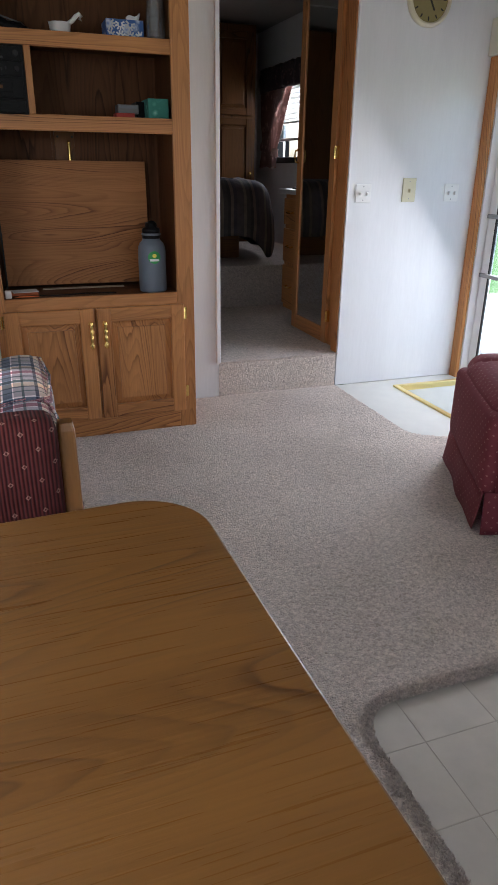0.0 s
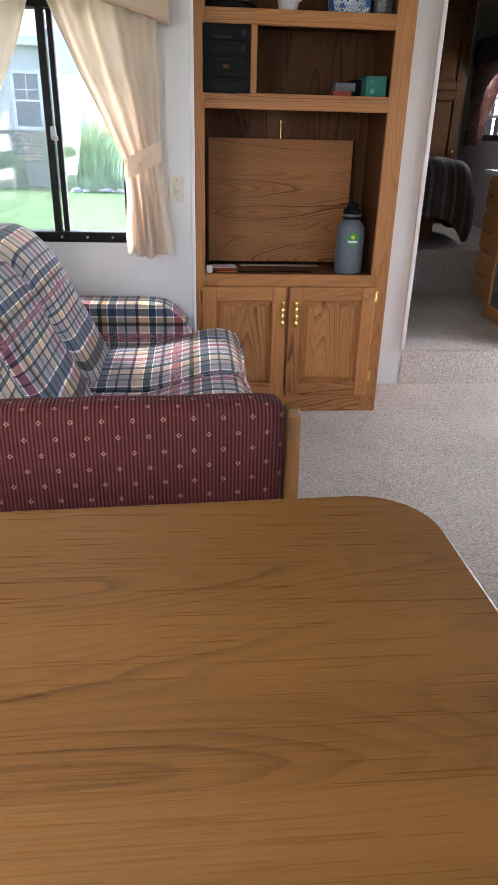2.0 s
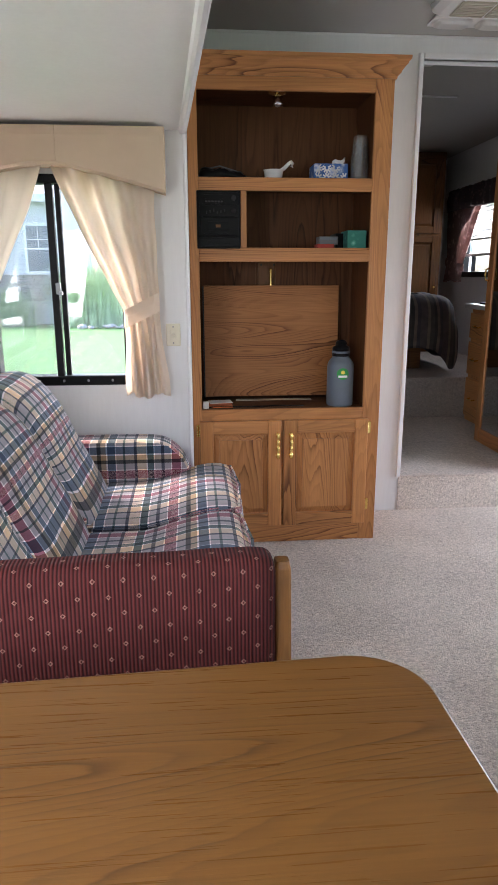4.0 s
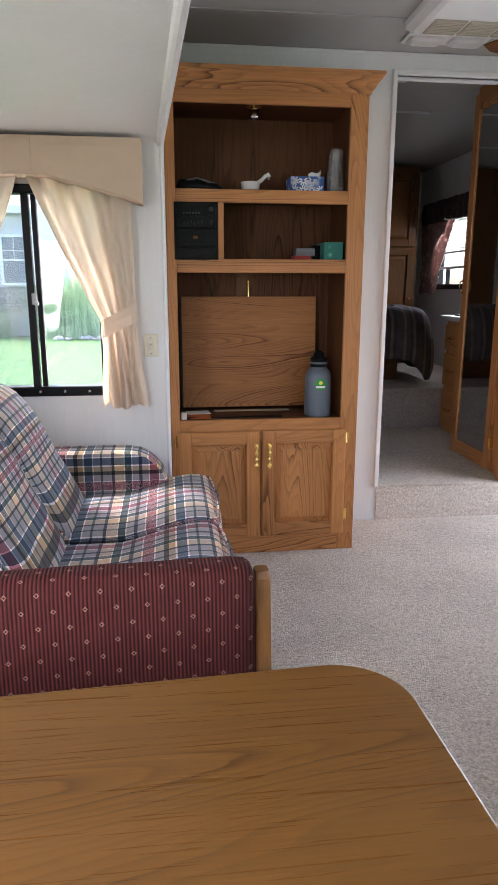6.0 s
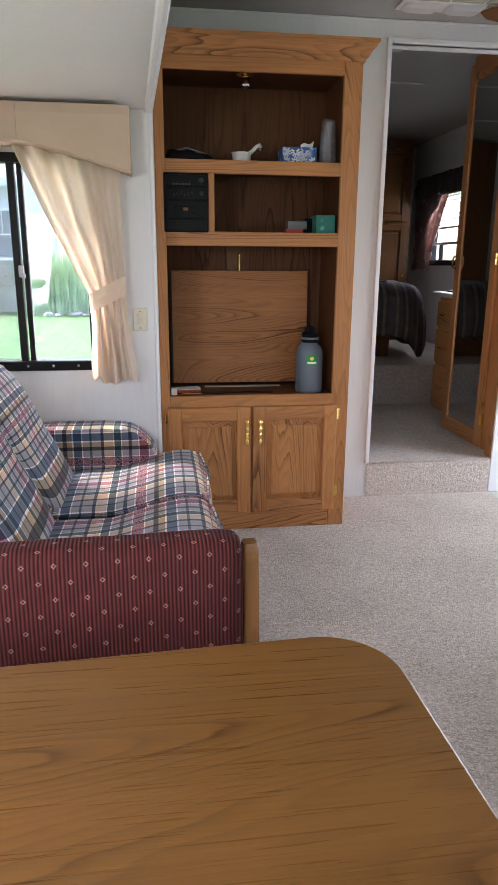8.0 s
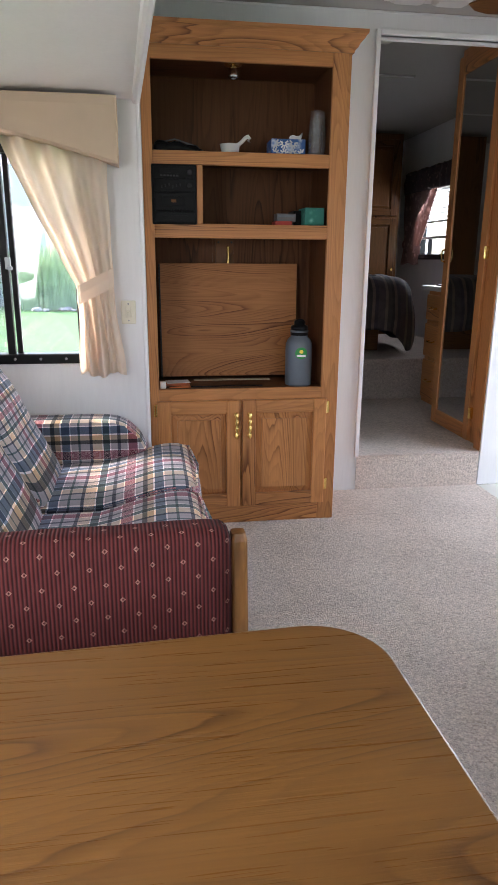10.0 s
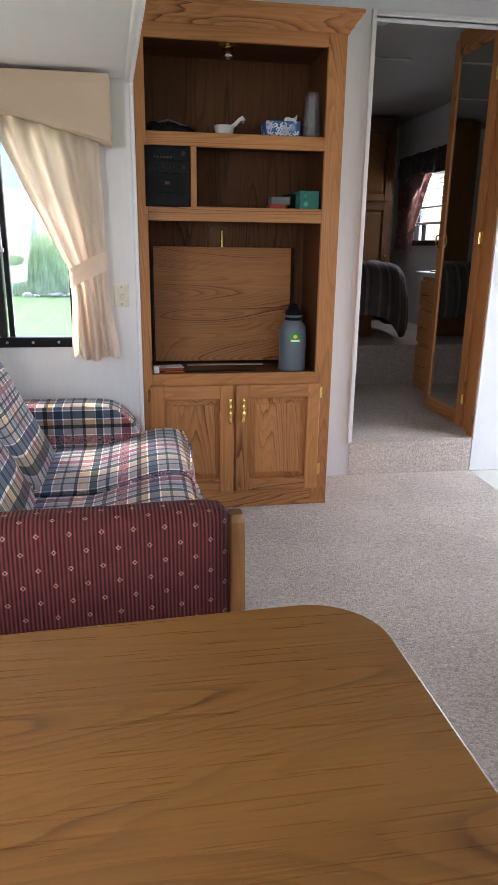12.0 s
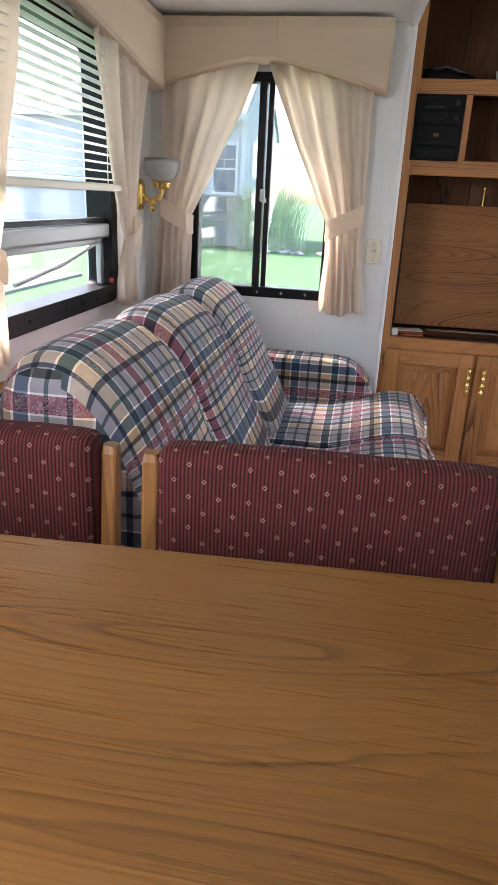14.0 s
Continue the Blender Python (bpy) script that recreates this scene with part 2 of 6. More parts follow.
def fibre(name, low, high, size=0.0046, depth=0.006):
    """Cut-pile carpet: clumps of yarn, each a little lighter or darker."""
    m, nodes, links, b = mat(name, 0.95)
    v = coords(nodes, links, shift=False)
    vo = nodes.new("ShaderNodeTexVoronoi")
    vo.inputs["Scale"].default_value = 1 / size
    wob = nodes.new("ShaderNodeVectorMath")
    wob.operation = "MULTIPLY_ADD"
    nz = nodes.new("ShaderNodeTexNoise")
    nz.inputs["Scale"].default_value = 90.0
    links.new(v, nz.inputs["Vector"])
    wob.inputs[1].default_value = (0.014, 0.014, 0.014)
    links.new(nz.outputs["Color"], wob.inputs[0]), links.new(v, wob.inputs[2])
    links.new(wob.outputs[0], vo.inputs["Vector"])
    sp = nodes.new("ShaderNodeSeparateColor")
    links.new(vo.outputs["Color"], sp.inputs[0])
    worn = noise_at(nodes, links, v, 2.2, 4.0)
    lump = noise_at(nodes, links, v, 75.0, 3.0, 0.6)
    s = math_node(nodes, links, "MULTIPLY_ADD", worn, 0.45, math_node(nodes, links, "MULTIPLY", sp.outputs[0], 0.35))
    s = math_node(nodes, links, "MULTIPLY_ADD", lump, 0.65, math_node(nodes, links, "SUBTRACT", s, 0.20))
    col = ramp(nodes, links, s, ((0.2, low), (0.75, high)))
    links.new(col, b.inputs["Base Color"])
    d = math_node(nodes, links, "SUBTRACT", 1.0, vo.outputs["Distance"])
    bump(nodes, links, b, d, 0.75, depth)
    b.inputs["Sheen Weight"].default_value = 0.15
    return m


carpet_mat = fibre("beige_carpet_pile", (0.35, 0.290, 0.248), (0.82, 0.710, 0.625))
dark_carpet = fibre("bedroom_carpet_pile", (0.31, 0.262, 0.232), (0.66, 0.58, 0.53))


def uv_socket(nodes):
    return nodes.new("ShaderNodeUVMap").outputs[0]


def plaid(name):
    """Woven check of cream, slate blue, maroon, green and near-black bands."""
    m, nodes, links, b = mat(name, 0.9)
    sep = nodes.new("ShaderNodeSeparateXYZ")
    links.new(uv_socket(nodes), sep.inputs[0])
    cream, tan, maroon, white = (0.60, 0.50, 0.37), (0.40, 0.31, 0.21), (0.215, 0.036, 0.080), (0.86, 0.82, 0.82)
    blue, teal, navy, black, grey = (0.042, 0.090, 0.158), (0.022, 0.072, 0.088), (0.014, 0.022, 0.060), (0.007, 0.007, 0.010), (0.36, 0.35, 0.375)
    bands = ((0.0, cream), (0.10, white), (0.112, teal), (0.18, white), (0.192, grey), (0.262, navy), (0.298, grey), (0.37, white), (0.382, maroon), (0.48, white),
             (0.492, grey), (0.56, black), (0.605, tan), (0.66, white), (0.672, blue), (0.76, white), (0.772, grey), (0.845, teal), (0.87, grey), (0.965, navy))
    cols = []
    for i, period in ((0, 0.325), (1, 0.315)):
        f = math_node(nodes, links, "FRACT", math_node(nodes, links, "DIVIDE", sep.outputs[i], period))
        cols.append(ramp(nodes, links, f, bands, "CONSTANT"))
    # warp and weft cover one another in a fine twill
    tw = math_node(nodes, links, "ADD", sep.outputs[0], sep.outputs[1])
    tw = math_node(nodes, links, "FRACT", math_node(nodes, links, "DIVIDE", tw, 0.0032))
    tw = math_node(nodes, links, "MULTIPLY_ADD", math_node(nodes, links, "GREATER_THAN", tw, 0.5), 0.3, 0.35)
    col = mix(nodes, links, "MIX", tw, cols[0], cols[1])
    deep = mix(nodes, links, "MULTIPLY", 1.0, cols[0], cols[1])
    deep = mix(nodes, links, "MULTIPLY", 1.0, deep, (2.3, 2.2, 2.15))
    col = mix(nodes, links, "MIX", 0.70, col, deep)
    # small woven scrolls in the light and the maroon bands
    curl = nodes.new("ShaderNodeTexNoise")
    curl.inputs["Scale"].default_value, curl.inputs["Detail"].default_value, curl.inputs["Distortion"].default_value = 85.0, 1.0, 2.5
    links.new(uv_socket(nodes), curl.inputs["Vector"])
    f = math_node(nodes, links, "FRACT", math_node(nodes, links, "DIVIDE", sep.outputs[1], 0.315))
    inside = math_node(nodes, links, "MULTIPLY", math_node(nodes, links, "GREATER_THAN", f, 0.385), math_node(nodes, links, "LESS_THAN", f, 0.477))
    inside = math_node(nodes, links, "MAXIMUM", inside, math_node(nodes, links, "LESS_THAN", f, 0.095))
    thread = math_node(nodes, links, "LESS_THAN", math_node(nodes, links, "ABSOLUTE", math_node(nodes, links, "SUBTRACT", curl.outputs["Fac"], 0.5)), 0.045)
    col = mix(nodes, links, "MIX", math_node(nodes, links, "MULTIPLY", math_node(nodes, links, "MULTIPLY", inside, thread), 0.5), col, (0.62, 0.47, 0.47))
    n = noise_at(nodes, links, coords(nodes, links, shift=False), 60.0, 3.0)
    col = mix(nodes, links, "MULTIPLY", 0.5, col, ramp(nodes, links, n, ((0.3, (0.75, 0.75, 0.75)), (0.7, (1.1, 1.1, 1.1)))))
    links.new(col, b.inputs["Base Color"])
    w = noise_at(nodes, links, coords(nodes, links, shift=False), 500.0, 2.0)
    bump(nodes, links, b, w, 0.4, 0.001)
    b.inputs["Sheen Weight"].default_value = 0.1
    return m


plaid_mat = plaid("plaid_upholstery")


def dotted(name, base, rib_dark, dot, rib=0.0049, across=0.0373, down=0.0415, ribs=True):
    """Ribbed maroon upholstery with staggered small diamonds."""
    m, nodes, links, b = mat(name, 0.85)
    sep = nodes.new("ShaderNodeSeparateXYZ")
    links.new(uv_socket(nodes), sep.inputs[0])
    u, v = sep.outputs[0], sep.outputs[1]
    w = math_node(nodes, links, "SINE", math_node(nodes, links, "MULTIPLY", u, 6.2832 / rib))
    w = math_node(nodes, links, "MULTIPLY_ADD", w, 0.5, 0.5)
    col = ramp(nodes, links, w, ((0.1, rib_dark if ribs else base), (0.8, base)))
    found = None
    for off in (0.0, 0.5):
        du = math_node(nodes, links, "SUBTRACT", math_node(nodes, links, "FRACT", math_node(nodes, links, "MULTIPLY_ADD", u, 1 / across, off)), 0.5)
        dv = math_node(nodes, links, "SUBTRACT", math_node(nodes, links, "FRACT", math_node(nodes, links, "MULTIPLY_ADD", v, 1 / down, off)), 0.5)
        d = math_node(nodes, links, "ADD", math_node(nodes, links, "MULTIPLY", math_node(nodes, links, "ABSOLUTE", du), across),
                      math_node(nodes, links, "MULTIPLY", math_node(nodes, links, "ABSOLUTE", dv), down))
        hit = math_node(nodes, links, "MULTIPLY", math_node(nodes, links, "LESS_THAN", d, 0.0036), math_node(nodes, links, "GREATER_THAN", d, 0.0015))
        found = hit if found is None else math_node(nodes, links, "MAXIMUM", found, hit)
    col = mix(nodes, links, "MIX", math_node(nodes, links, "MULTIPLY", found, 0.75), col, dot)
    n = noise_at(nodes, links, coords(nodes, links, shift=False), 25.0, 4.0)
    col = mix(nodes, links, "MULTIPLY", 0.4, col, ramp(nodes, links, n, ((0.3, (0.7, 0.7, 0.7)), (0.7, (1.1, 1.1, 1.1)))))
    links.new(col, b.inputs["Base Color"])
    if ribs:
        bump(nodes, links, b, w, 0.5, 0.0015)
    b.inputs["Specular IOR Level"].default_value = 0.2
    b.inputs["Sheen Weight"].default_value = 0.03
    b.inputs["Sheen Tint"].default_value = (0.9, 0.5, 0.55, 1)
    return m


maroon_rib = dotted("maroon_ribbed_fabric", (0.088, 0.0165, 0.0155), (0.026, 0.0058, 0.0058), (0.26, 0.145, 0.115))
maroon_plain = dotted("maroon_recliner_fabric", (0.17, 0.036, 0.045), (0.1, 0.02, 0.03), (0.40, 0.20, 0.18), across=0.034, down=0.034, ribs=False)


def striped_quilt():
    m, nodes, links, b = mat("dark_striped_quilt", 0.8)
    v = coords(nodes, links, (1, 1, 1), shift=False)
    sep = nodes.new("ShaderNodeSeparateXYZ")
    links.new(v, sep.inputs[0])
    f = math_node(nodes, links, "FRACT", math_node(nodes, links, "MULTIPLY", sep.outputs[0], 6.0))
    col = ramp(nodes, links, f, ((0.0, (0.085, 0.070, 0.075)), (0.3, (0.17, 0.14, 0.11)), (0.42, (0.07, 0.06, 0.06)), (0.6, (0.045, 0.040, 0.042)), (0.72, (0.16, 0.12, 0.10)), (0.85, (0.06, 0.05, 0.065))), "CONSTANT")
    n = noise_at(nodes, links, v, 18.0, 4.0)
    col = mix(nodes, links, "MULTIPLY", 0.6, col, ramp(nodes, links, n, ((0.3, (0.5, 0.5, 0.5)), (0.7, (1.2, 1.2, 1.2)))))
    links.new(col, b.inputs["Base Color"])
    bump(nodes, links, b, n, 0.5, 0.01)
    return m


quilt = striped_quilt()


def floral(name, ground, a, c, scale, thin=0.0):
    m, nodes, links, b = mat(name, 0.85)
    v = coords(nodes, links, shift=False)
    vo = nodes.new("ShaderNodeTexVoronoi")
    vo.inputs["Scale"].default_value = scale
    links.new(v, vo.inputs["Vector"])
    n = noise_at(nodes, links, v, scale * 1.7, 3.0)
    col = ramp(nodes, links, vo.outputs["Distance"], ((0.0, c), (0.22, a), (0.45, ground)))
    col = mix(nodes, links, "MIX", ramp(nodes, links, n, ((0.45, (0, 0, 0)), (0.6, (1, 1, 1)))), col, ground)
    links.new(col, b.inputs["Base Color"])
    bump(nodes, links, b, n, 0.3, 0.002)
    if thin:
        tr, mx = nodes.new("ShaderNodeBsdfTranslucent"), nodes.new("ShaderNodeMixShader")
        links.new(col, tr.inputs[0])
        mx.inputs[0].default_value = thin
        links.new(b.outputs[0], mx.inputs[1]), links.new(tr.outputs[0], mx.inputs[2])
        links.new(mx.outputs[0], nodes["Material Output"].inputs[0])
    return m


floral_cloth = floral("floral_curtain_cloth", (0.36, 0.235, 0.215), (0.64, 0.46, 0.43), (0.74, 0.60, 0.56), 16.0, 0.4)
floral_dark = floral("dark_floral_cloth", (0.045, 0.03, 0.035), (0.12, 0.07, 0.07), (0.20, 0.15, 0.13), 30.0)
daisy_box = floral("blue_daisy_card", (0.06, 0.15, 0.42), (0.62, 0.68, 0.78), (0.10, 0.22, 0.55), 24.0)
teal_box = floral("teal_leaf_card", (0.035, 0.20, 0.16), (0.10, 0.36, 0.29), (0.30, 0.52, 0.45), 34.0)


def vinyl_tiles():
    return painted("cream_vinyl_tile", (0.56, 0.51, 0.435), 0.42, 0.10, 14.0, 0.0012)


vinyl_mat = vinyl_tiles()
pale_vinyl = painted("pale_entry_vinyl", (0.66, 0.65, 0.60), 0.4, 0.04, 12.0, 0.001)
grout_mat = painted("vinyl_joint", (0.43, 0.385, 0.325), 0.6, 0.05)
lawn_mat = painted("lawn_soil", (0.046, 0.128, 0.036), 0.95, 0.25, 12.0, 0.02)
asphalt = painted("street_asphalt", (0.10, 0.10, 0.11), 0.9, 0.1, 30.0, 0.004)
concrete = painted("pavement_concrete", (0.24, 0.24, 0.235), 0.85, 0.08, 20.0, 0.003)
reed_mat = painted("reed_blade", (0.46, 0.56, 0.36), 0.7, 0.3, 8.0, 0.001)
stone_mat = painted("ledge_stone", (0.42, 0.39, 0.37), 0.85, 0.2, 14.0, 0.006)

# ---------------------------------------------------------------- mesh helpers


def uv_box(bm):
    """Metric box-projected texture coordinates: along the room first."""
    lay = bm.loops.layers.uv.verify()
    bm.normal_update()
    for f in bm.faces:
        n = f.normal
        a = max(range(3), key=lambda i: abs(n[i]))
        for l in f.loops:
            c = l.vert.co
            l[lay].uv = (c.y, c.z) if a == 0 else ((c.x, c.z) if a == 1 else (c.y, c.x))


def uv_front(bm):
    """Texture coordinates that run on over the top edge of an upright, x-wide piece."""
    lay = bm.loops.layers.uv.verify()
    bm.normal_update()
    for f in bm.faces:
        for l in f.loops:
            c = l.vert.co
            l[lay].uv = (c.x, c.z) if abs(f.normal.z) < 0.75 else (c.x, c.z + c.y - 1.05)
    return bm


def part(name, bm, material, parent=None, label="", smooth=False, keep_uv=False):
    """Links a bmesh as one mesh object, under a thing or part if given."""
    if not keep_uv:
        uv_box(bm)
    me = bpy.data.meshes.new(name)
    bm.to_mesh(me)
    bm.free()
    me.materials.append(material)
    if smooth:
        me.shade_smooth()
    ob = new(name, me)
    if parent is not None:
        ob.parent = parent
        ob.matrix_parent_inverse = parent.matrix_basis.inverted() if parent.parent is None else Matrix()
    if label:
        ob["label"] = label
    return ob


def thing(name, at, label, category, group=""):
    ob = new(name)
    ob.empty_display_size = 0.05
    ob.location = at
    ob.matrix_basis = Matrix.Translation(at)
    return tagged(ob, label, category, group)


def solid(name, bm, material, label, category, group="", kind="", smooth=False):
    return tagged(part(name, bm, material, smooth=smooth), label, category, group, kind)


def bx(x0, x1, y0, y1, z0, z1, bev=0.0, seg=2):
    """A box, its edges rounded by bev."""
    bm = bmesh.new()
    m = Matrix.Translation(((x0 + x1) / 2, (y0 + y1) / 2, (z0 + z1) / 2)) @ Matrix.Diagonal((x1 - x0, y1 - y0, z1 - z0, 1))
    bmesh.ops.create_cube(bm, size=1.0, matrix=m)
    if bev > 0:
        bmesh.ops.bevel(bm, geom=bm.edges[:], offset=bev, segments=seg, profile=0.5, affect="EDGES", clamp_overlap=True)
    return bm


def join(*bms):
    out = bmesh.new()
    for b in bms:
        me = bpy.data.meshes.new("temporary")
        b.to_mesh(me)
        b.free()
        out.from_mesh(me)
        bpy.data.meshes.remove(me)
    return out


def moved(bm, m):
    bmesh.ops.transform(bm, matrix=m, verts=bm.verts)
    return bm


def surface(rows, closed=False, thick=0.0):
    """A sheet through rows of points; thick gives it a second side."""
    bm = bmesh.new()
    g = [[bm.verts.new(p) for p in r] for r in rows]
    n = len(g[0])
    for i in range(len(g) - 1):
        for j in range(n if closed else n - 1):
            k = (j + 1) % n
            bm.faces.new((g[i][j], g[i][k], g[i + 1][k], g[i + 1][j]))
    if closed:
        bm.faces.new(g[0][::-1])
        bm.faces.new(g[-1])
    bmesh.ops.recalc_face_normals(bm, faces=bm.faces)
    if thick:
        bmesh.ops.solidify(bm, geom=bm.faces[:], thickness=thick)
    return bm


def lathe(profile, at=(0, 0, 0), steps=28):
    """Turned body: (radius, height) pairs from the bottom up."""
    rows = [[(at[0] + r * math.cos(a * 2 * math.pi / steps), at[1] + r * math.sin(a * 2 * math.pi / steps), at[2] + z) for a in range(steps)] for r, z in profile]
    return surface(rows, closed=True)


def tube(points, r, steps=10):
    """A round bar along points."""
    pts = [Vector(p) for p in points]
    rows = []
    for i, p in enumerate(pts):
        d = (pts[min(i + 1, len(pts) - 1)] - pts[max(i - 1, 0)]).normalized()
        q = d.to_track_quat("Z", "Y")
        rows.append([p + q @ Vector((r * math.cos(a * 2 * math.pi / steps), r * math.sin(a * 2 * math.pi / steps), 0)) for a in range(steps)])
    return surface(rows, closed=True)


def prism(outline, axis, a, b, bev=0.0):
    """A flat outline (pairs) drawn out along an axis from a to b. Pairs are the two other axes, in order x y z."""
    def at(p, c):
        return [(c, p[0], p[1]), (p[0], c, p[1]), (p[0], p[1], c)][axis]
    bm = surface([[at(p, a) for p in outline], [at(p, b) for p in outline]], closed=True)
    if bev:
        bmesh.ops.bevel(bm, geom=[e for e in bm.edges], offset=bev, segments=2, profile=0.5, affect="EDGES", clamp_overlap=True)
    return bm


def cushion(x0, x1, y0, y1, z0, z1, r=0.05, puff=(0, 0, 0.02), n=14):
    """A stuffed cushion: a rounded box, swollen along puff, slightly uneven."""
    bm = bmesh.new()
    bmesh.ops.create_cube(bm, size=2.0)
    bmesh.ops.subdivide_edges(bm, edges=bm.edges[:], cuts=n, use_grid_fill=True)
    c = Vector(((x0 + x1) / 2, (y0 + y1) / 2, (z0 + z1) / 2))
    h = Vector(((x1 - x0) / 2, (y1 - y0) / 2, (z1 - z0) / 2))
    for v in bm.verts:
        u = v.co.copy()
        # crowd the rows towards the edges, where the rounding needs them
        u = Vector([math.copysign(1 - (1 - abs(k)) ** 1.5, k) for k in u])
        p = Vector([u[i] * h[i] for i in range(3)])
        inner = Vector([max(-(h[i] - min(r, h[i])), min(h[i] - min(r, h[i]), p[i])) for i in range(3)])
        d = p - inner
        if d.length > 1e-6:
            m = max(abs(k) for k in d)
            p = inner + d.normalized() * m
        for i in range(3):
            j, k = (i + 1) % 3, (i + 2) % 3
            p[i] += puff[i] * u[i] * (1 - u[j] ** 2) * (1 - u[k] ** 2)
        w = c + p
        v.co = w + Vector((0, 0, 1)) * 0.004 * noise.noise(w * 9.0)
    return bm


def with_holes_y(x0, x1, z0, z1, y0, y1, holes):
    """A wall in the x-z plane with rectangular holes (xa, xb, za, zb), left to right."""
    bms, x = [], x0
    for xa, xb, za, zb in holes:
        if xa > x:
            bms.append(bx(x, xa, y0, y1, z0, z1))
        if za > z0:
            bms.append(bx(xa, xb, y0, y1, z0, za))
        if zb < z1:
            bms.append(bx(xa, xb, y0, y1, zb, z1))
        x = xb
    if x < x1:
        bms.append(bx(x, x1, y0, y1, z0, z1))
    return join(*bms)


def with_holes_x(y0, y1, z0, z1, x0, x1, holes):
    return moved(with_holes_y(y0, y1, z0, z1, -x1, -x0, holes), Matrix(((0, -1, 0, 0), (1, 0, 0, 0), (0, 0, 1, 0), (0, 0, 0, 1))))


# ---------------------------------------------------------------- the shell of the trailer
CEIL, CEILB, SLIDE_CEIL = 2.137, 2.20, 1.632
REAR, RIGHT, SIDE, ENDW = 3.352, 2.63, -0.665, 2.75
STEP, STEP2 = 0.178, 0.46


def structure(name, bm, material, label, category, smooth=False):
    return solid(name, bm, material, label, category, kind="structure", smooth=smooth)


# the slide-out's ceiling edge runs a little askew to the cabinet's side
SKEW = 0.045
FLARE = Matrix(((1, -SKEW, 0, SKEW * ENDW), (0, 1, 0, 0), (0, 0, 1, 0), (0, 0, 0, 1)))
# rear wall with the bedroom opening and the cabinet's niche
structure("wall_rear", with_holes_y(0.15, RIGHT, 0, CEIL - 0.0005, REAR, REAR + 0.06, [(0.24, 0.98, 0.0, 1.86), (1.215, 1.875, 0.0, 2.045)]), wallpaper,
          "pale grey-white papered partition wall with a bedroom opening", "wall")
structure("wall_slide_end", with_holes_y(SIDE - 0.08, 0.192, 0.0, 1.72, ENDW, ENDW + 0.09, [(-0.505, -0.024, 0.77, 1.475)]), wallpaper,
          "pale papered end wall of the slide-out with a window", "wall")
structure("wall_slide_side", with_holes_x(-0.9, ENDW, 0.0, 1.72, SIDE - 0.08, SIDE, [(-0.25, 0.75, 0.79, 1.49), (1.40, 2.335, 0.79, 1.49)]), wallpaper,
          "pale papered long wall of the slide-out with windows", "wall")
structure("wall_slide_near", bx(SIDE - 0.08, 0.26, -0.98, -0.90, 0, 1.72), wallpaper, "pale papered near wall of the slide-out", "wall")
structure("wall_body_left", join(bx(0.09, 0.2035, ENDW + 0.09, REAR, 0, CEIL), moved(bx(0.150, 0.205, -0.98, ENDW + 0.10, 1.72, CEIL), FLARE), bx(0.16, 0.24, -2.60, -0.98, 0, CEIL)),
          wallpaper, "pale papered wall round the slide-out opening", "wall")
structure("wall_right", with_holes_x(-2.60, 6.80, -0.45, CEIL + 0.08, RIGHT, RIGHT + 0.08, [(-1.25, 0.05, 0.95, 1.75), (2.55, 3.30, -0.45, 1.58), (5.45, 6.19, 1.15, 1.80)]), wallpaper,
          "pale papered long wall with the entry doorway", "wall")
structure("wall_back", with_holes_y(0.16, RIGHT + 0.08, 0, CEIL, -2.68, -2.60, [(0.05 + 0.2, 1.75, 0.9, 1.8)]), wallpaper, "pale papered wall at the far end of the room", "wall")
structure("wall_bedroom_left", bx(0.02, 0.10, REAR + 0.06, 6.80, 0, CEILB), wallpaper, "pale papered bedroom wall", "wall")
structure("wall_bedroom_front", bx(0.02, RIGHT + 0.08, 6.72, 6.80, 0, CEILB), wallpaper, "pale papered bedroom wall at the nose", "wall")
structure("wall_bedroom_partition", bx(0.10, 0.24, REAR + 0.0, REAR + 0.06, 0, CEIL), wallpaper, "pale papered partition in the bedroom corner", "wall")
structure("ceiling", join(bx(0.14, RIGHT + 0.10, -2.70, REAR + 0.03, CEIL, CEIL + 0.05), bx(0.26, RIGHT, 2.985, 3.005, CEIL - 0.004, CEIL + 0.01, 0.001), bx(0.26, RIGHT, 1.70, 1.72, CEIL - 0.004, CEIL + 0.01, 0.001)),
          dimmed_ceiling_vinyl, "off-white vinyl ceiling with flat joint strips", "ceiling")
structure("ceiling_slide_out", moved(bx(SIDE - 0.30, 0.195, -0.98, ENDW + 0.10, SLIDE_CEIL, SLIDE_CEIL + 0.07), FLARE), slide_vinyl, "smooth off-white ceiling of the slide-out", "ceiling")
structure("ceiling_bedroom", join(bx(0.02, RIGHT + 0.10, REAR + 0.031, 6.85, CEILB, CEILB + 0.05), bx(0.02, RIGHT, REAR + 0.031, REAR + 0.06, CEIL + 0.001, CEILB)), dimmed_ceiling_vinyl, "off-white vinyl bedroom ceiling", "ceiling")
structure("ceiling_bedroom_strip", join(bx(0.3, 1.85, 4.55, 4.58, CEILB - 0.005, CEILB + 0.01), bx(0.3, 1.85, 5.5, 5.53, CEILB - 0.005, CEILB + 0.01)), trim_white, "white ceiling joint strips in the bedroom", "trim")
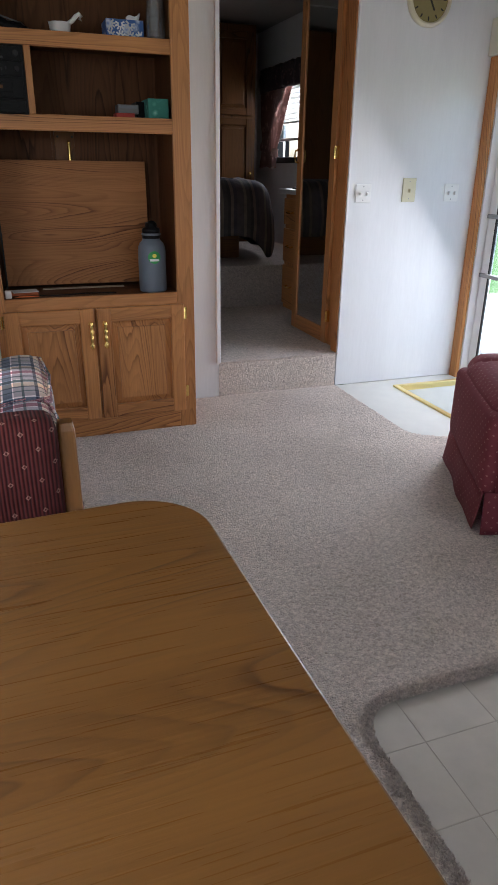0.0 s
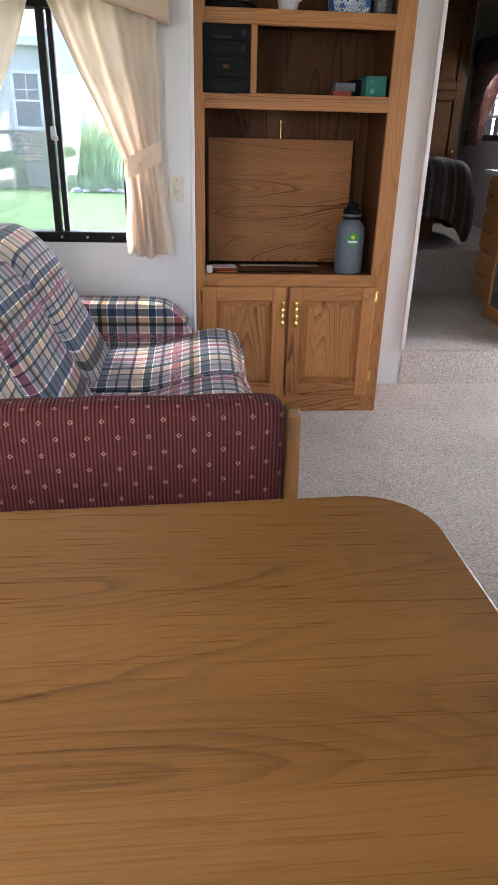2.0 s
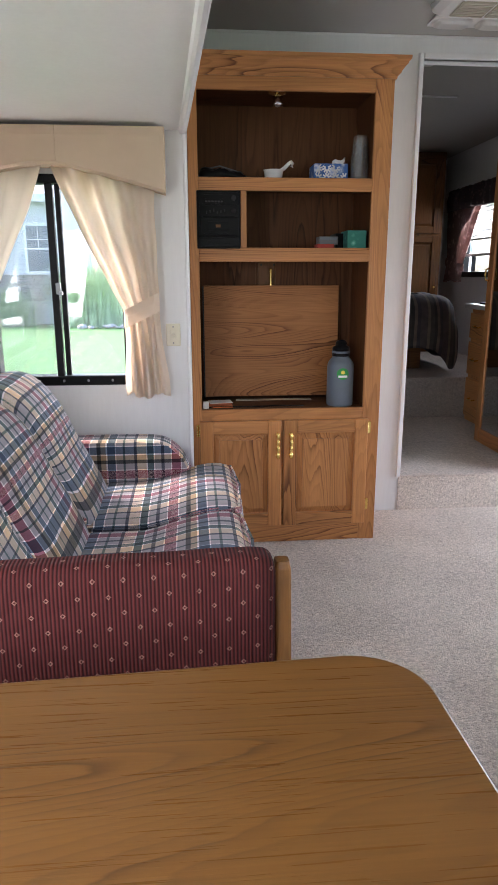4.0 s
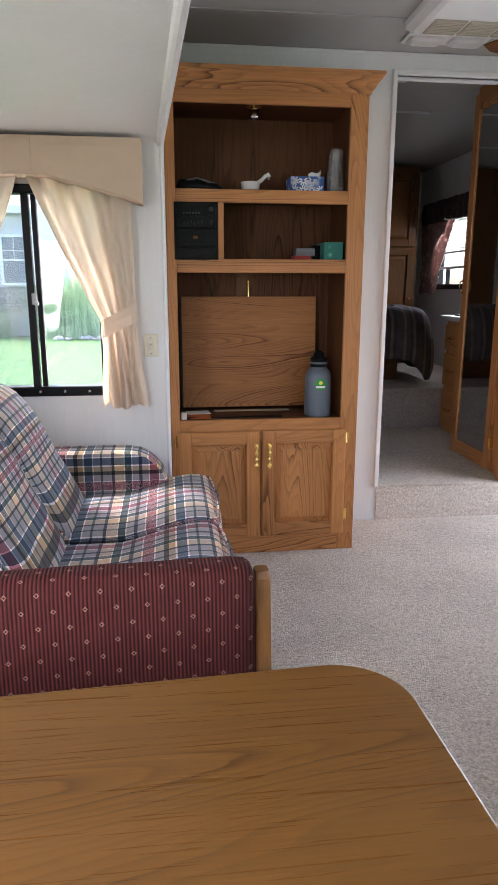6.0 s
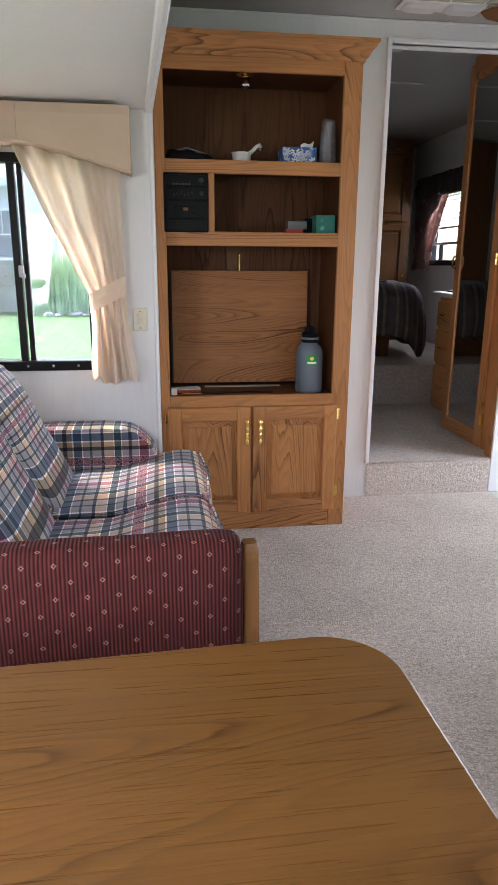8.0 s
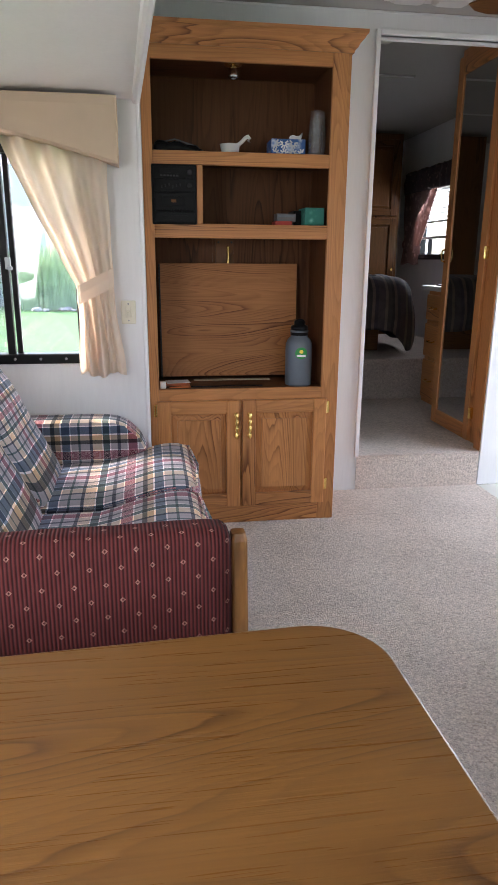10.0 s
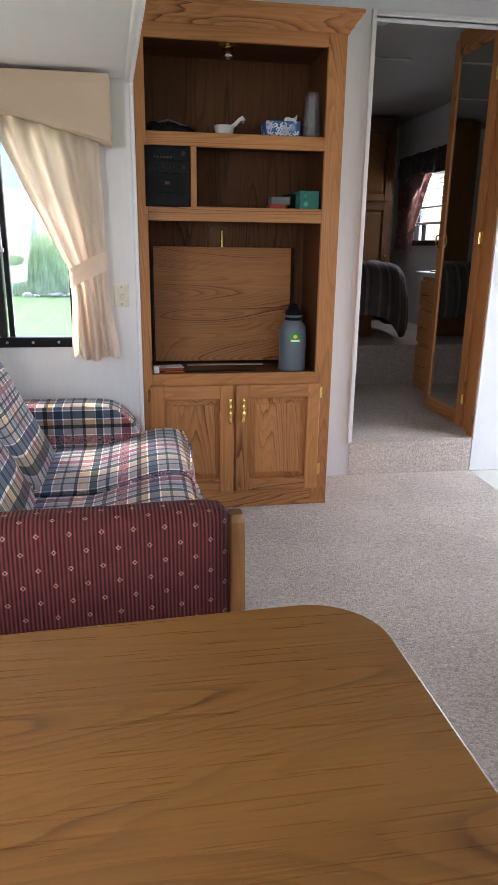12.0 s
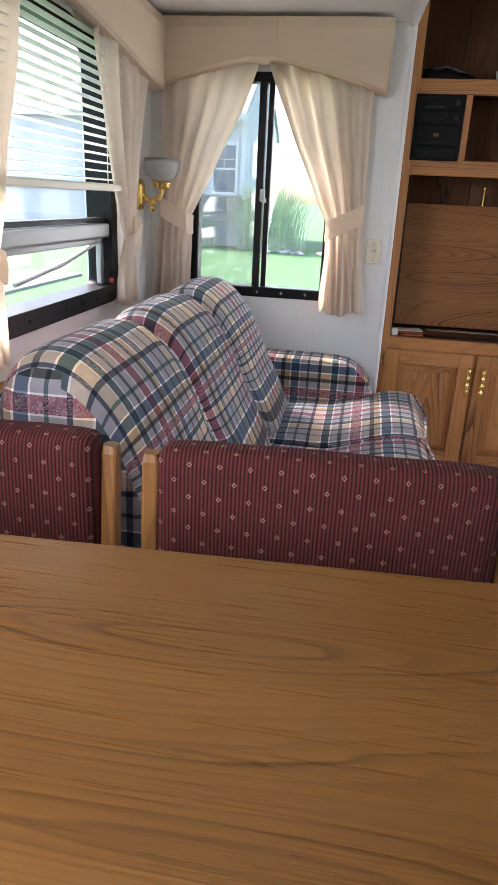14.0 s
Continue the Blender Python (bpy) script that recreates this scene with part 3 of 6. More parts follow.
# rounded white trim along the slide-out's edges
structure("trim_slide_top", moved(prism([(0.176, SLIDE_CEIL - 0.002), (0.181, SLIDE_CEIL - 0.011), (0.190, SLIDE_CEIL - 0.014), (0.200, SLIDE_CEIL - 0.010), (0.206, SLIDE_CEIL + 0.002), (0.208, SLIDE_CEIL + 0.02), (0.208, SLIDE_CEIL + 0.087), (0.176, SLIDE_CEIL + 0.087)], 1, -0.98, ENDW + 0.004), FLARE),
          trim_white, "rounded white plastic trim along the slide-out ceiling", "trim", smooth=False)
structure("trim_slide_end", bx(0.1885, 0.203, ENDW - 0.008, ENDW + 0.0895, 0.0, SLIDE_CEIL + 0.02, 0.005, 3), trim_white, "white plastic corner trim of the slide-out wall", "trim")
structure("trim_bedroom_opening", join(bx(1.201, 1.222, REAR - 0.014, REAR + 0.07, STEP, 2.068, 0.004), bx(1.222, 1.88, REAR - 0.014, REAR + 0.07, 2.045, 2.068, 0.004), bx(1.222, 1.87, REAR + 0.015, REAR + 0.028, 2.030, 2.0455, 0.002), bx(1.872, 1.882, REAR - 0.008, REAR + 0.004, STEP, 2.05, 0.002)),
          trim_white, "white trim round the bedroom opening", "trim")
structure("trim_ceiling_rear", bx(0.24, RIGHT, REAR - 0.006, REAR - 0.0005, CEIL - 0.010, CEIL - 0.001, 0.002), trim_white, "thin white ceiling trim", "trim")
structure("trim_slide_floor", bx(SIDE, 0.20, ENDW - 0.006, ENDW - 0.0005, 0.0, 0.05), trim_white, "white base trim", "trim")

# floors: the trailer's deck under its coverings
structure("floor", join(bx(SIDE - 0.08, 2.17, -2.7, REAR + 0.06, -0.06, -0.024), bx(2.17, RIGHT + 0.1, -2.7, 2.30, -0.06, -0.024)), vinyl_mat, "plywood trailer deck under the coverings", "floor")


def carpet_height(x, y):
    return 0.008 * noise.noise(Vector((x * 2.2, y * 2.2, 0.3))) * 0.4 + 0.0022 * noise.noise(Vector((x * 60, y * 60, 1.0))) + 0.0035 * noise.noise(Vector((x * 150, y * 150, 4.0)))


def in_vinyl(x, y):
    """Inside the kitchen's vinyl, whose corner is rounded, or the pale entry patch."""
    kx, ky, r = 0.868, 1.225, 0.10
    if x > kx and y < ky + 0.004 * math.sin(x * 40):
        if not (x < kx + r and y > ky - r and math.hypot(x - kx - r, y - ky + r) > r):
            return True
    if y > 2.45 and x > 1.80:
        lim = 1.875 + 0.18 * max(0.0, (2.66 - y) / 0.16) ** 2
        if x > lim and y > 2.495:
            return True
    return False


def carpet_grid(x0, x1, y0, y1, d, height, keep):
    nx, ny = int((x1 - x0) / d), int((y1 - y0) / d)
    verts, ids, faces = [], {}, []
    for j in range(ny):
        for i in range(nx):
            if not keep(x0 + (i + 0.5) * d, y0 + (j + 0.5) * d):
                continue
            q = []
            for a, b in ((i, j), (i + 1, j), (i + 1, j + 1), (i, j + 1)):
                if (a, b) not in ids:
                    ids[(a, b)] = len(verts)
                    x, y = x0 + a * d, y0 + b * d
                    wob = 0.0025
                    verts.append((x + wob * noise.noise(Vector((x * 90, y * 90, 7))), y + wob * noise.noise(Vector((x * 90, y * 90, 9))), height(x, y)))
                q.append(ids[(a, b)])
            faces.append(q)
    me = bpy.data.meshes.new("carpet")
    me.from_pydata(verts, [], faces)
    me.shade_smooth()
    return me


carpet_me = carpet_grid(-0.66, 2.17, 0.55, REAR - 0.002, 0.0075, lambda x, y: 0.002 + carpet_height(x, y), lambda x, y: not in_vinyl(x, y))
carpet_me.materials.append(carpet_mat)
tagged(new("carpet", carpet_me), "beige cut-pile carpet with worn paths on the living-room floor", "carpet", kind="structure")
# coarse stretch that lies out of sight behind
structure("carpet_rest", bx(SIDE, 0.868, -2.6, 0.552, -0.024, 0.0), carpet_mat, "beige cut-pile carpet under the dinette", "carpet")
structure("subfloor_pad", bx(SIDE, 2.17, 0.552, REAR, -0.0238, -0.012), carpet_mat, "carpet padding", "floor")

# ragged tufts along the carpet's cut edge
rng = random.Random(5)
tv, tf = [], []


def tuft(x, y, z, h, lean):
    for _ in range(3):
        a = rng.uniform(0, 6.28)
        dx, dy = math.cos(a) * lean * rng.uniform(0.3, 1), math.sin(a) * lean * rng.uniform(0.3, 1)
        w = 0.0022
        k = len(tv)
        tv.extend([(x - w * math.sin(a), y + w * math.cos(a), z), (x + w * math.sin(a), y - w * math.cos(a), z), (x + dx * 0.6 + w * 0.8, y + dy * 0.6, z + h * 0.7), (x + dx, y + dy, z + h)])
        tf.extend([(k, k + 1, k + 2), (k, k + 2, k + 3)])


for i in range(5200):
    s = rng.random()
    if s < 0.38:
        x, y = 0.871 - abs(rng.gauss(0, 0.012)), rng.uniform(0.5, 1.13)
    elif s < 0.5:
        a = rng.uniform(0, math.pi / 2)
        r = 0.096 + abs(rng.gauss(0, 0.012))
        x, y = 0.968 - r * math.cos(a), 1.125 + r * math.sin(a)
    else:
        x, y = rng.uniform(0.965, 1.75), 1.221 + abs(rng.gauss(0, 0.014))
    tuft(x, y, 0.0, rng.uniform(0.004, 0.011), 0.007)
tme = bpy.data.meshes.new("carpet_edge")
tme.from_pydata(tv, [], tf)
tme.materials.append(carpet_mat)
tagged(new("carpet_edge", tme), "frayed tufts along the cut edge of the beige carpet", "carpet", kind="stuff")

# bedroom steps, carpeted
riser = carpet_grid(1.215, 1.875, 0.0, STEP + 0.003, 0.0075, lambda x, y: carpet_height(x * 1.3 + 5, y + 3) * 1.2, lambda x, y: True)
for v in riser.vertices:
    x, z, h = v.co
    roll_in = max(0.0, z - (STEP - 0.03)) ** 2 * 5
    v.co = (x, REAR - 0.006 - h + roll_in, z)
riser.flip_normals()
riser.materials.append(carpet_mat)
tagged(new("bedroom_step_riser", riser), "beige carpeted riser of the step up to the bedroom", "step", kind="structure")
tread = carpet_grid(1.12, 2.60, REAR - 0.009, 4.70, 0.011, lambda x, y: STEP + carpet_height(x, y), lambda x, y: not (y < REAR + 0.05 and not 1.215 < x < 1.875))
tread.materials.append(carpet_mat)
tagged(new("bedroom_carpet", tread), "beige carpet on the lower bedroom floor", "carpet", kind="structure")
structure("bedroom_deck", join(bx(0.24, RIGHT, REAR + 0.06, 4.72, 0.0, STEP - 0.012), bx(1.218, 1.872, REAR + 0.002, REAR + 0.06, 0, STEP - 0.012)), carpet_mat, "raised deck under the bedroom carpet", "floor")
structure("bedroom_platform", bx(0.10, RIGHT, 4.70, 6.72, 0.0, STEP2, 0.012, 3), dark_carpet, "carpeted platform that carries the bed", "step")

# vinyl sheet with embossed tiles in the kitchen, and the pale entry patch
structure("kitchen_vinyl_base", bx(0.868, 2.17, -2.6, 1.24, -0.0238, -0.010), grout_mat, "grey joints of the kitchen vinyl floor", "floor")
kitchen_floor = tagged(new("kitchen_floor"), "grey embossed vinyl tile floor in the kitchen", "floor", kind="structure")
structure("entry_vinyl", join(bx(1.76, 2.186, 2.30, REAR, -0.0238, -0.003), bx(2.186, RIGHT, 3.235, REAR, -0.0238, -0.003)), pale_vinyl, "pale vinyl patch beside the entry step", "floor")
structure("entry_step_well", join(bx(2.186, RIGHT + 0.08, 2.30, 3.235, -0.30, -0.26), bx(2.174, 2.190, 2.30, 3.235, -0.30, -0.026), bx(2.19, RIGHT, 3.218, 3.236, -0.30, -0.026), bx(2.19, RIGHT, 2.28, 2.30, -0.30, -0.026)),
          pale_vinyl, "sunken vinyl entry step inside the door", "step")
structure("trim_step_edge", join(bx(2.172, 2.200, 2.30, 3.245, -0.03, 0.006, 0.004), bx(2.172, RIGHT, 3.218, 3.245, -0.03, 0.0062, 0.004)), gold_trim, "brass-coloured metal edging round the entry step", "trim")

# ---------------------------------------------------------------- windows of the slide-out


def end_window():
    w = thing("window_end", (-0.265, ENDW, 0.76), "black aluminium sliding window with two panes", "window")
    w["kind"] = "structure"
    x0, x1, z0, z1, y = -0.516, -0.012, 0.757, 1.487, ENDW
    part("window_frame", join(bx(x0, x1, y - 0.014, y + 0.05, z0, z0 + 0.036, 0.006), bx(x0, x1, y - 0.014, y + 0.05, z1 - 0.03, z1, 0.006),
                              bx(x0, x0 + 0.028, y - 0.0138, y + 0.05, z0 + 0.03, z1 - 0.028, 0.006), bx(x1 - 0.028, x1, y - 0.0138, y + 0.05, z0 + 0.03, z1 - 0.028, 0.006)), black_metal, w)
    part("sash_rail", bx(-0.287, -0.262, y - 0.008, y + 0.02, z0 + 0.034, z1 - 0.028, 0.003), black_metal, w)
    part("sash_rail", bx(-0.258, -0.240, y + 0.014, y + 0.04, z0 + 0.034, z1 - 0.028, 0.003), black_metal, w)
    part("latch", join(bx(-0.270, -0.252, y - 0.02, y - 0.006, 1.085, 1.125, 0.003), bx(-0.262, -0.246, y - 0.026, y - 0.014, 1.082, 1.096, 0.003)), grey_alu, w, "small metal window latch")
    for a, b, d in ((x0 + 0.02, -0.275, 0.01), (-0.25, x1 - 0.02, 0.03)):
        p = part("pane", bx(a, b, y + d, y + d + 0.004, z0 + 0.03, z1 - 0.025), glass, w)
        p.visible_shadow = False
    p = part("insect_screen", bx(x0 + 0.02, -0.262, y + 0.044, y + 0.045, z0 + 0.03, z1 - 0.025), screen_mat, w, "fine grey insect screen")
    p.visible_shadow = False
    for k in range(5):
        part("screw", moved(lathe([(0.001, 0), (0.005, 0), (0.005, 0.002), (0.003, 0.004)], steps=10), Matrix.Translation((-0.44 + k * 0.088, y - 0.013, z0 + 0.018)) @ Matrix.Rotation(radians(90), 4, "X")), grey_alu, w)


def side_window(y0, y1, blind):
    w = thing("window_side", (SIDE, (y0 + y1) / 2, 0.78), "black-framed awning window over a grey aluminium crossbar", "window")
    w["kind"] = "structure"
    z0, z1, x = 0.775, 1.505, SIDE
    r = 0.05

    def rounded(a, b, c, d, rad):
        pts = []
        for cx, cz, s in ((b - rad, c + rad, -90), (b - rad, d - rad, 0), (a + rad, d - rad, 90), (a + rad, c + rad, 180)):
            pts += [(cx + rad * math.cos(radians(s + k * 15)), cz + rad * math.sin(radians(s + k * 15))) for k in range(7)]
        return pts
    outer, inner = rounded(y0, y1, z0, z1, r), rounded(y0 + 0.045, y1 - 0.045, z0 + 0.05, z1 - 0.045, 0.03)
    rows = [[(xx, p[0], p[1]) for p in ring] for xx, ring in ((x + 0.002, outer), (x + 0.018, outer), (x + 0.018, inner), (x - 0.06, inner), (x - 0.06, outer))]
    bm = bmesh.new()
    g = [[bm.verts.new(p) for p in rr] for rr in rows]
    n = len(outer)
    for i in range(4):
        for j in range(n):
            bm.faces.new((g[i][j], g[i][(j + 1) % n], g[i + 1][(j + 1) % n], g[i + 1][j]))
    bmesh.ops.recalc_face_normals(bm, faces=bm.faces)
    part("window_frame", bm, black_metal, w)
    part("crossbar", bx(x - 0.03, x + 0.012, y0 + 0.045, y1 - 0.045, 0.965, 1.005, 0.006), grey_alu, w, "grey aluminium crossbar")
    part("upper_rail", bx(x - 0.03, x - 0.002, y0 + 0.045, y1 - 0.045, 1.008, 1.022, 0.002), black_metal, w)
    for k, (a, b) in enumerate(((z0 + 0.05, 0.965), (1.02, z1 - 0.045))):
        p = part("pane", bx(x - 0.035, x - 0.031, y0 + 0.04, y1 - 0.04, a, b), glass, w)
        p.visible_shadow = False
    part("awning_stay", tube([(x - 0.012, y1 - 0.07, 0.955), (x - 0.012, y1 - 0.10, 0.95), (x - 0.03, y1 - 0.28, 0.905), (x - 0.035, y1 - 0.55, 0.875)], 0.006), grey_alu, w, "grey window stay arm")
    part("inner_rail", join(bx(x - 0.02, x - 0.004, y1 - 0.085, y1 - 0.06, 0.83, 0.962, 0.003), bx(x - 0.02, x - 0.004, y0 + 0.05, y1 - 0.06, 0.948, 0.964, 0.003)), grey_alu, w)
    part("crank_arm", bx(x + 0.002, x + 0.012, y1 - 0.066, y1 - 0.051, 0.835, 0.875, 0.003), black_metal, w)
    part("crank_knob", lathe([(0.004, 0), (0.010, 0.001), (0.010, 0.010), (0.005, 0.014)], (x + 0.014, y1 - 0.052, 0.832), 12), red_card, w, "red crank knob")
    for k in range(9):
        part("screw", moved(lathe([(0.001, 0), (0.005, 0), (0.004, 0.003)], steps=8), Matrix.Translation((x + 0.018, y0 + 0.08 + k * (y1 - y0 - 0.16) / 8, z0 + 0.024)) @ Matrix.Rotation(radians(90), 4, "Y")), dark_plastic, w)
    if blind:
        b = thing("window_blind", (x + 0.03, (y0 + y1) / 2, 1.5), "white slatted blind lowered over half the window", "blind")
        part("headrail", bx(x + 0.022, x + 0.055, y0 + 0.0, y1 - 0.01, 1.520, 1.555, 0.003), blind_white, b)
        nsl = 19
        for k in range(nsl):
            z = 1.515 - k * (1.515 - 1.125) / (nsl - 1)
            rows = [[(x + 0.024 + 0.026 * s, y, z - 0.001 + 0.001 * s + 0.003 * math.sin(s * math.pi)) for s in (0, 0.33, 0.66, 1)] for y in (y0 + 0.004, y1 - 0.012)]
            part("slat", surface(rows, thick=0.0008), blind_white, b)
        part("bottom_rail", bx(x + 0.024, x + 0.050, y0 + 0.004, y1 - 0.012, 1.095, 1.115, 0.004), ivory, b)
        for y in (y0 + 0.15, y1 - 0.15):
            part("ladder_cord", tube([(x + 0.051, y, 1.52), (x + 0.051, y, 1.10)], 0.0012, 6), white_plastic, b)


end_window()
side_window(1.37, 2.345, True)
side_window(-0.27, 0.77, False)


def sweep(v):
    return v * v * (3 - 2 * v)


def curtain(name, label, inner_top, outer_top, tie_in, tie_out, hem_in, hem_out, z_top, z_tie, z_hem, place, material, folds=7, seed=1):
    """A curtain drawn aside and tied. Widths run along one wall coordinate; place(u, off, z) gives the point off the wall."""
    cu = thing(name, place((outer_top + hem_out) / 2, 0.03, z_hem), label, "curtain")
    rows = []
    nv, nu = 46, 90
    for i in range(nv + 1):
        z = z_top + (z_hem - z_top) * i / nv
        if z > z_tie:
            k = (z_top - z) / (z_top - z_tie)
            a = inner_top + (tie_in - inner_top) * (k ** 1.12)
            b = outer_top + (tie_out - outer_top) * sweep(k)
            amp = 0.020 - 0.006 * k
        else:
            k = (z_tie - z) / (z_tie - z_hem)
            a = tie_in + (hem_in - tie_in) * min(1, k * 1.3)
            b = tie_out + (hem_out - tie_out) * k
            amp = 0.014 + 0.010 * k
        pinch = math.exp(-((z - z_tie) / 0.05) ** 2)
        row = []
        for j in range(nu + 1):
            s = j / nu
            ph = s + 0.035 * math.sin(6.3 * s + seed) + 0.02 * math.sin(5 * z + seed)
            fold = math.sin(ph * folds * 6.283 + seed)
            off = 0.045 + 1.35 * amp * math.copysign(abs(fold) ** 0.75, fold) * (0.55 + 0.45 * math.sin(3 * s + seed)) * (1 - 0.45 * pinch)
            off += 0.012 * noise.noise(Vector((s * 4, z * 5, seed)))
            u = a + (b - a) * s + 0.006 * noise.noise(Vector((z * 7, s * 3, seed + 3)))
            row.append(place(u, off, z + 0.008 * math.sin(s * 9 + seed) * (1 if i == nv else 0)))
        rows.append(row)
    part("cloth", surface(rows, thick=0.0012), material, cu, smooth=True)
    # the tie-back, a folded band sloping up to its hook
    band = []
    lo, hi = tie_in, tie_out
    for i in range(9):
        s = i / 8
        u = lo + (hi - lo) * s
        zc = z_tie - 0.030 + 0.062 * s
        off = 0.072 + 0.012 * math.sin(s * 3.1)
        if i in (0, 8):
            off = 0.035
        band.append([place(u, off, zc - 0.034), place(u, off + 0.004, zc), place(u, off, zc + 0.030)])
    part("tie_back", surface(band, thick=0.003), material, cu, "stitched tie-back band of the same cloth")
    return cu


def on_end(u, off, z):
    return (u, ENDW - 0.012 - off, z)


def on_side(u, off, z):
    return (SIDE + 0.012 + off, u, z)


def close_to_side(u, off, z):
    return (SIDE + 0.012 + 0.8 * off, u, z)


CREAM = "cream cloth curtain tied back beside the window"
curtain("curtain", CREAM, -0.255, 0.090, -0.030, 0.092, -0.030, 0.125, 1.52, 1.03, 0.722, on_end, curtain_cloth, 4.6, 1)
curtain("curtain", CREAM, -0.275, -0.60, -0.50, -0.615, -0.505, -0.645, 1.52, 1.03, 0.745, on_end, curtain_cloth, 4.6, 4)
curtain("curtain", CREAM, 2.13, 2.58, 2.335, 2.425, 2.295, 2.44, 1.53, 0.965, 0.765, close_to_side, curtain_cloth, 4.0, 2)
curtain("curtain", CREAM, 1.78, 1.25, 1.60, 1.40, 1.60, 1.38, 1.53, 0.965, 0.735, close_to_side, curtain_cloth, 4.0, 6)


def pelmet(name, lo, hi, place, seam, deep=0.110):
    """A padded, cloth-covered pelmet box whose lower edge rises to an arch in the middle."""
    p = thing(name, place((lo + hi) / 2, 0.0, 1.42), "beige cloth-covered pelmet box with an arched lower edge", "pelmet")
    mid, half = (lo + hi) / 2, (hi - lo) / 2
    rows = []
    for i in range(41):
        u = lo + (hi - lo) * i / 40
        k = abs(u - mid) / half
        fall = max(0.0, k - 0.10) / 0.90
        z = 1.504 - 0.086 * (fall ** 1.18)
        ring = [place(u, 0.0, z), place(u, deep - 0.012, z - 0.002), place(u, deep - 0.002, z + 0.006), place(u, deep, z + 0.05), place(u, deep, 1.590), place(u, deep - 0.006, 1.620), place(u, 0.0, 1.622)]
        rows.append(ring)
    part("cover", surface(rows, closed=True), pelmet_cloth, p)
    for u in (lo, hi):
        k = 1 if u == hi else -1
        part("piping", tube([place(u, deep - 0.004, 1.420), place(u + 0.001 * k, deep + 0.002, 1.5), place(u, deep - 0.004, 1.617)], 0.004, 8), pelmet_cloth, p)
    part("seam", tube([place(seam, deep + 0.001, 1.510), place(seam, deep + 0.002, 1.57), place(seam, deep - 0.004, 1.619)], 0.0018, 6), pelmet_cloth, p)


pelmet("pelmet", -0.66, 0.128, on_end, -0.222)
pelmet("pelmet", 1.10, 2.626, on_side, 1.86, 0.072)


def sconce(y, z):
    s = thing("wall_sconce", (SIDE, y, z), "brass wall sconce with a clear glass bowl shade", "wall lamp")
    x = SIDE
    part("backplate", moved(join(bx(-0.03, 0.03, -0.012, 0, -0.05, 0.05, 0.008, 3), bx(-0.02, 0.02, -0.02, -0.01, -0.035, 0.035, 0.006)), Matrix.Translation((x, y, z)) @ Matrix.Rotation(radians(90), 4, "Z")), brass, s)
    part("arm", tube([(x + 0.015, y, z), (x + 0.045, y, z - 0.02), (x + 0.075, y, z - 0.01), (x + 0.085, y, z + 0.02)], 0.008), brass, s)
    part("finial", lathe([(0.004, -0.02), (0.010, -0.01), (0.005, 0.0), (0.014, 0.008), (0.010, 0.02)], (x + 0.05, y, z - 0.035), 14), brass, s)
    part("cup", lathe([(0.008, 0), (0.026, 0.006), (0.030, 0.02), (0.024, 0.024)], (x + 0.085, y, z + 0.02), 18), brass, s)
    part("shade", surface([[(x + 0.085 + r * math.cos(a * 0.2244), y + r * math.sin(a * 0.2244), z + 0.042 + h) for a in range(28)] for r, h in ((0.018, 0), (0.040, 0.010), (0.055, 0.028), (0.062, 0.052), (0.060, 0.072))] , closed=False, thick=0.003),
         frosted, s, "clear glass bowl", smooth=True)


sconce(2.60, 1.09)
sconce(1.245, 1.09)


def wall_plate(name, place_x, place_z, y, w, h, material, label, toggles, screws=True):
    p = thing(name, (place_x, y, place_z), label, "switch")
    part("plate", bx(place_x - w / 2, place_x + w / 2, y - 0.007, y - 0.0005, place_z - h / 2, place_z + h / 2, 0.003, 3), material, p)
    for dx, dz in toggles:
        part("toggle", moved(bx(-0.005, 0.005, -0.014, 0.0, -0.008, 0.008, 0.002), Matrix.Translation((place_x + dx, y - 0.006, place_z + dz)) @ Matrix.Rotation(radians(18), 4, "X")), material, p)
    if screws:
        for dz in (-h * 0.36, h * 0.36):
            part("screw", moved(lathe([(0.0005, 0), (0.0035, 0), (0.002, 0.0015)], steps=8), Matrix.Translation((place_x, y - 0.0065, place_z + dz)) @ Matrix.Rotation(radians(90), 4, "X")), grey_alu, p)
    return p


plate = wall_plate("wall_switch", 0.139, 0.938, ENDW, 0.052, 0.082, ivory, "ivory wall switch plate with a rocker", [(0, 0.0)])
part("rocker_frame", bx(0.128, 0.150, ENDW - 0.010, ENDW - 0.006, 0.918, 0.960, 0.002), ivory, plate)
wall_plate("wall_switch", 1.960, 0.978, REAR, 0.085, 0.085, white_plastic, "white double switch plate on the wall", [(-0.018, 0), (0.018, 0)])
wall_plate("wall_switch", 2.218, 0.994, REAR, 0.076, 0.112, cream_plastic, "almond single switch plate on the wall", [(0, 0)])
wall_plate("wall_switch", 2.470, 0.982, REAR, 0.085, 0.085, white_plastic, "white double switch plate near the entry door", [(-0.018, 0), (0.018, 0)])


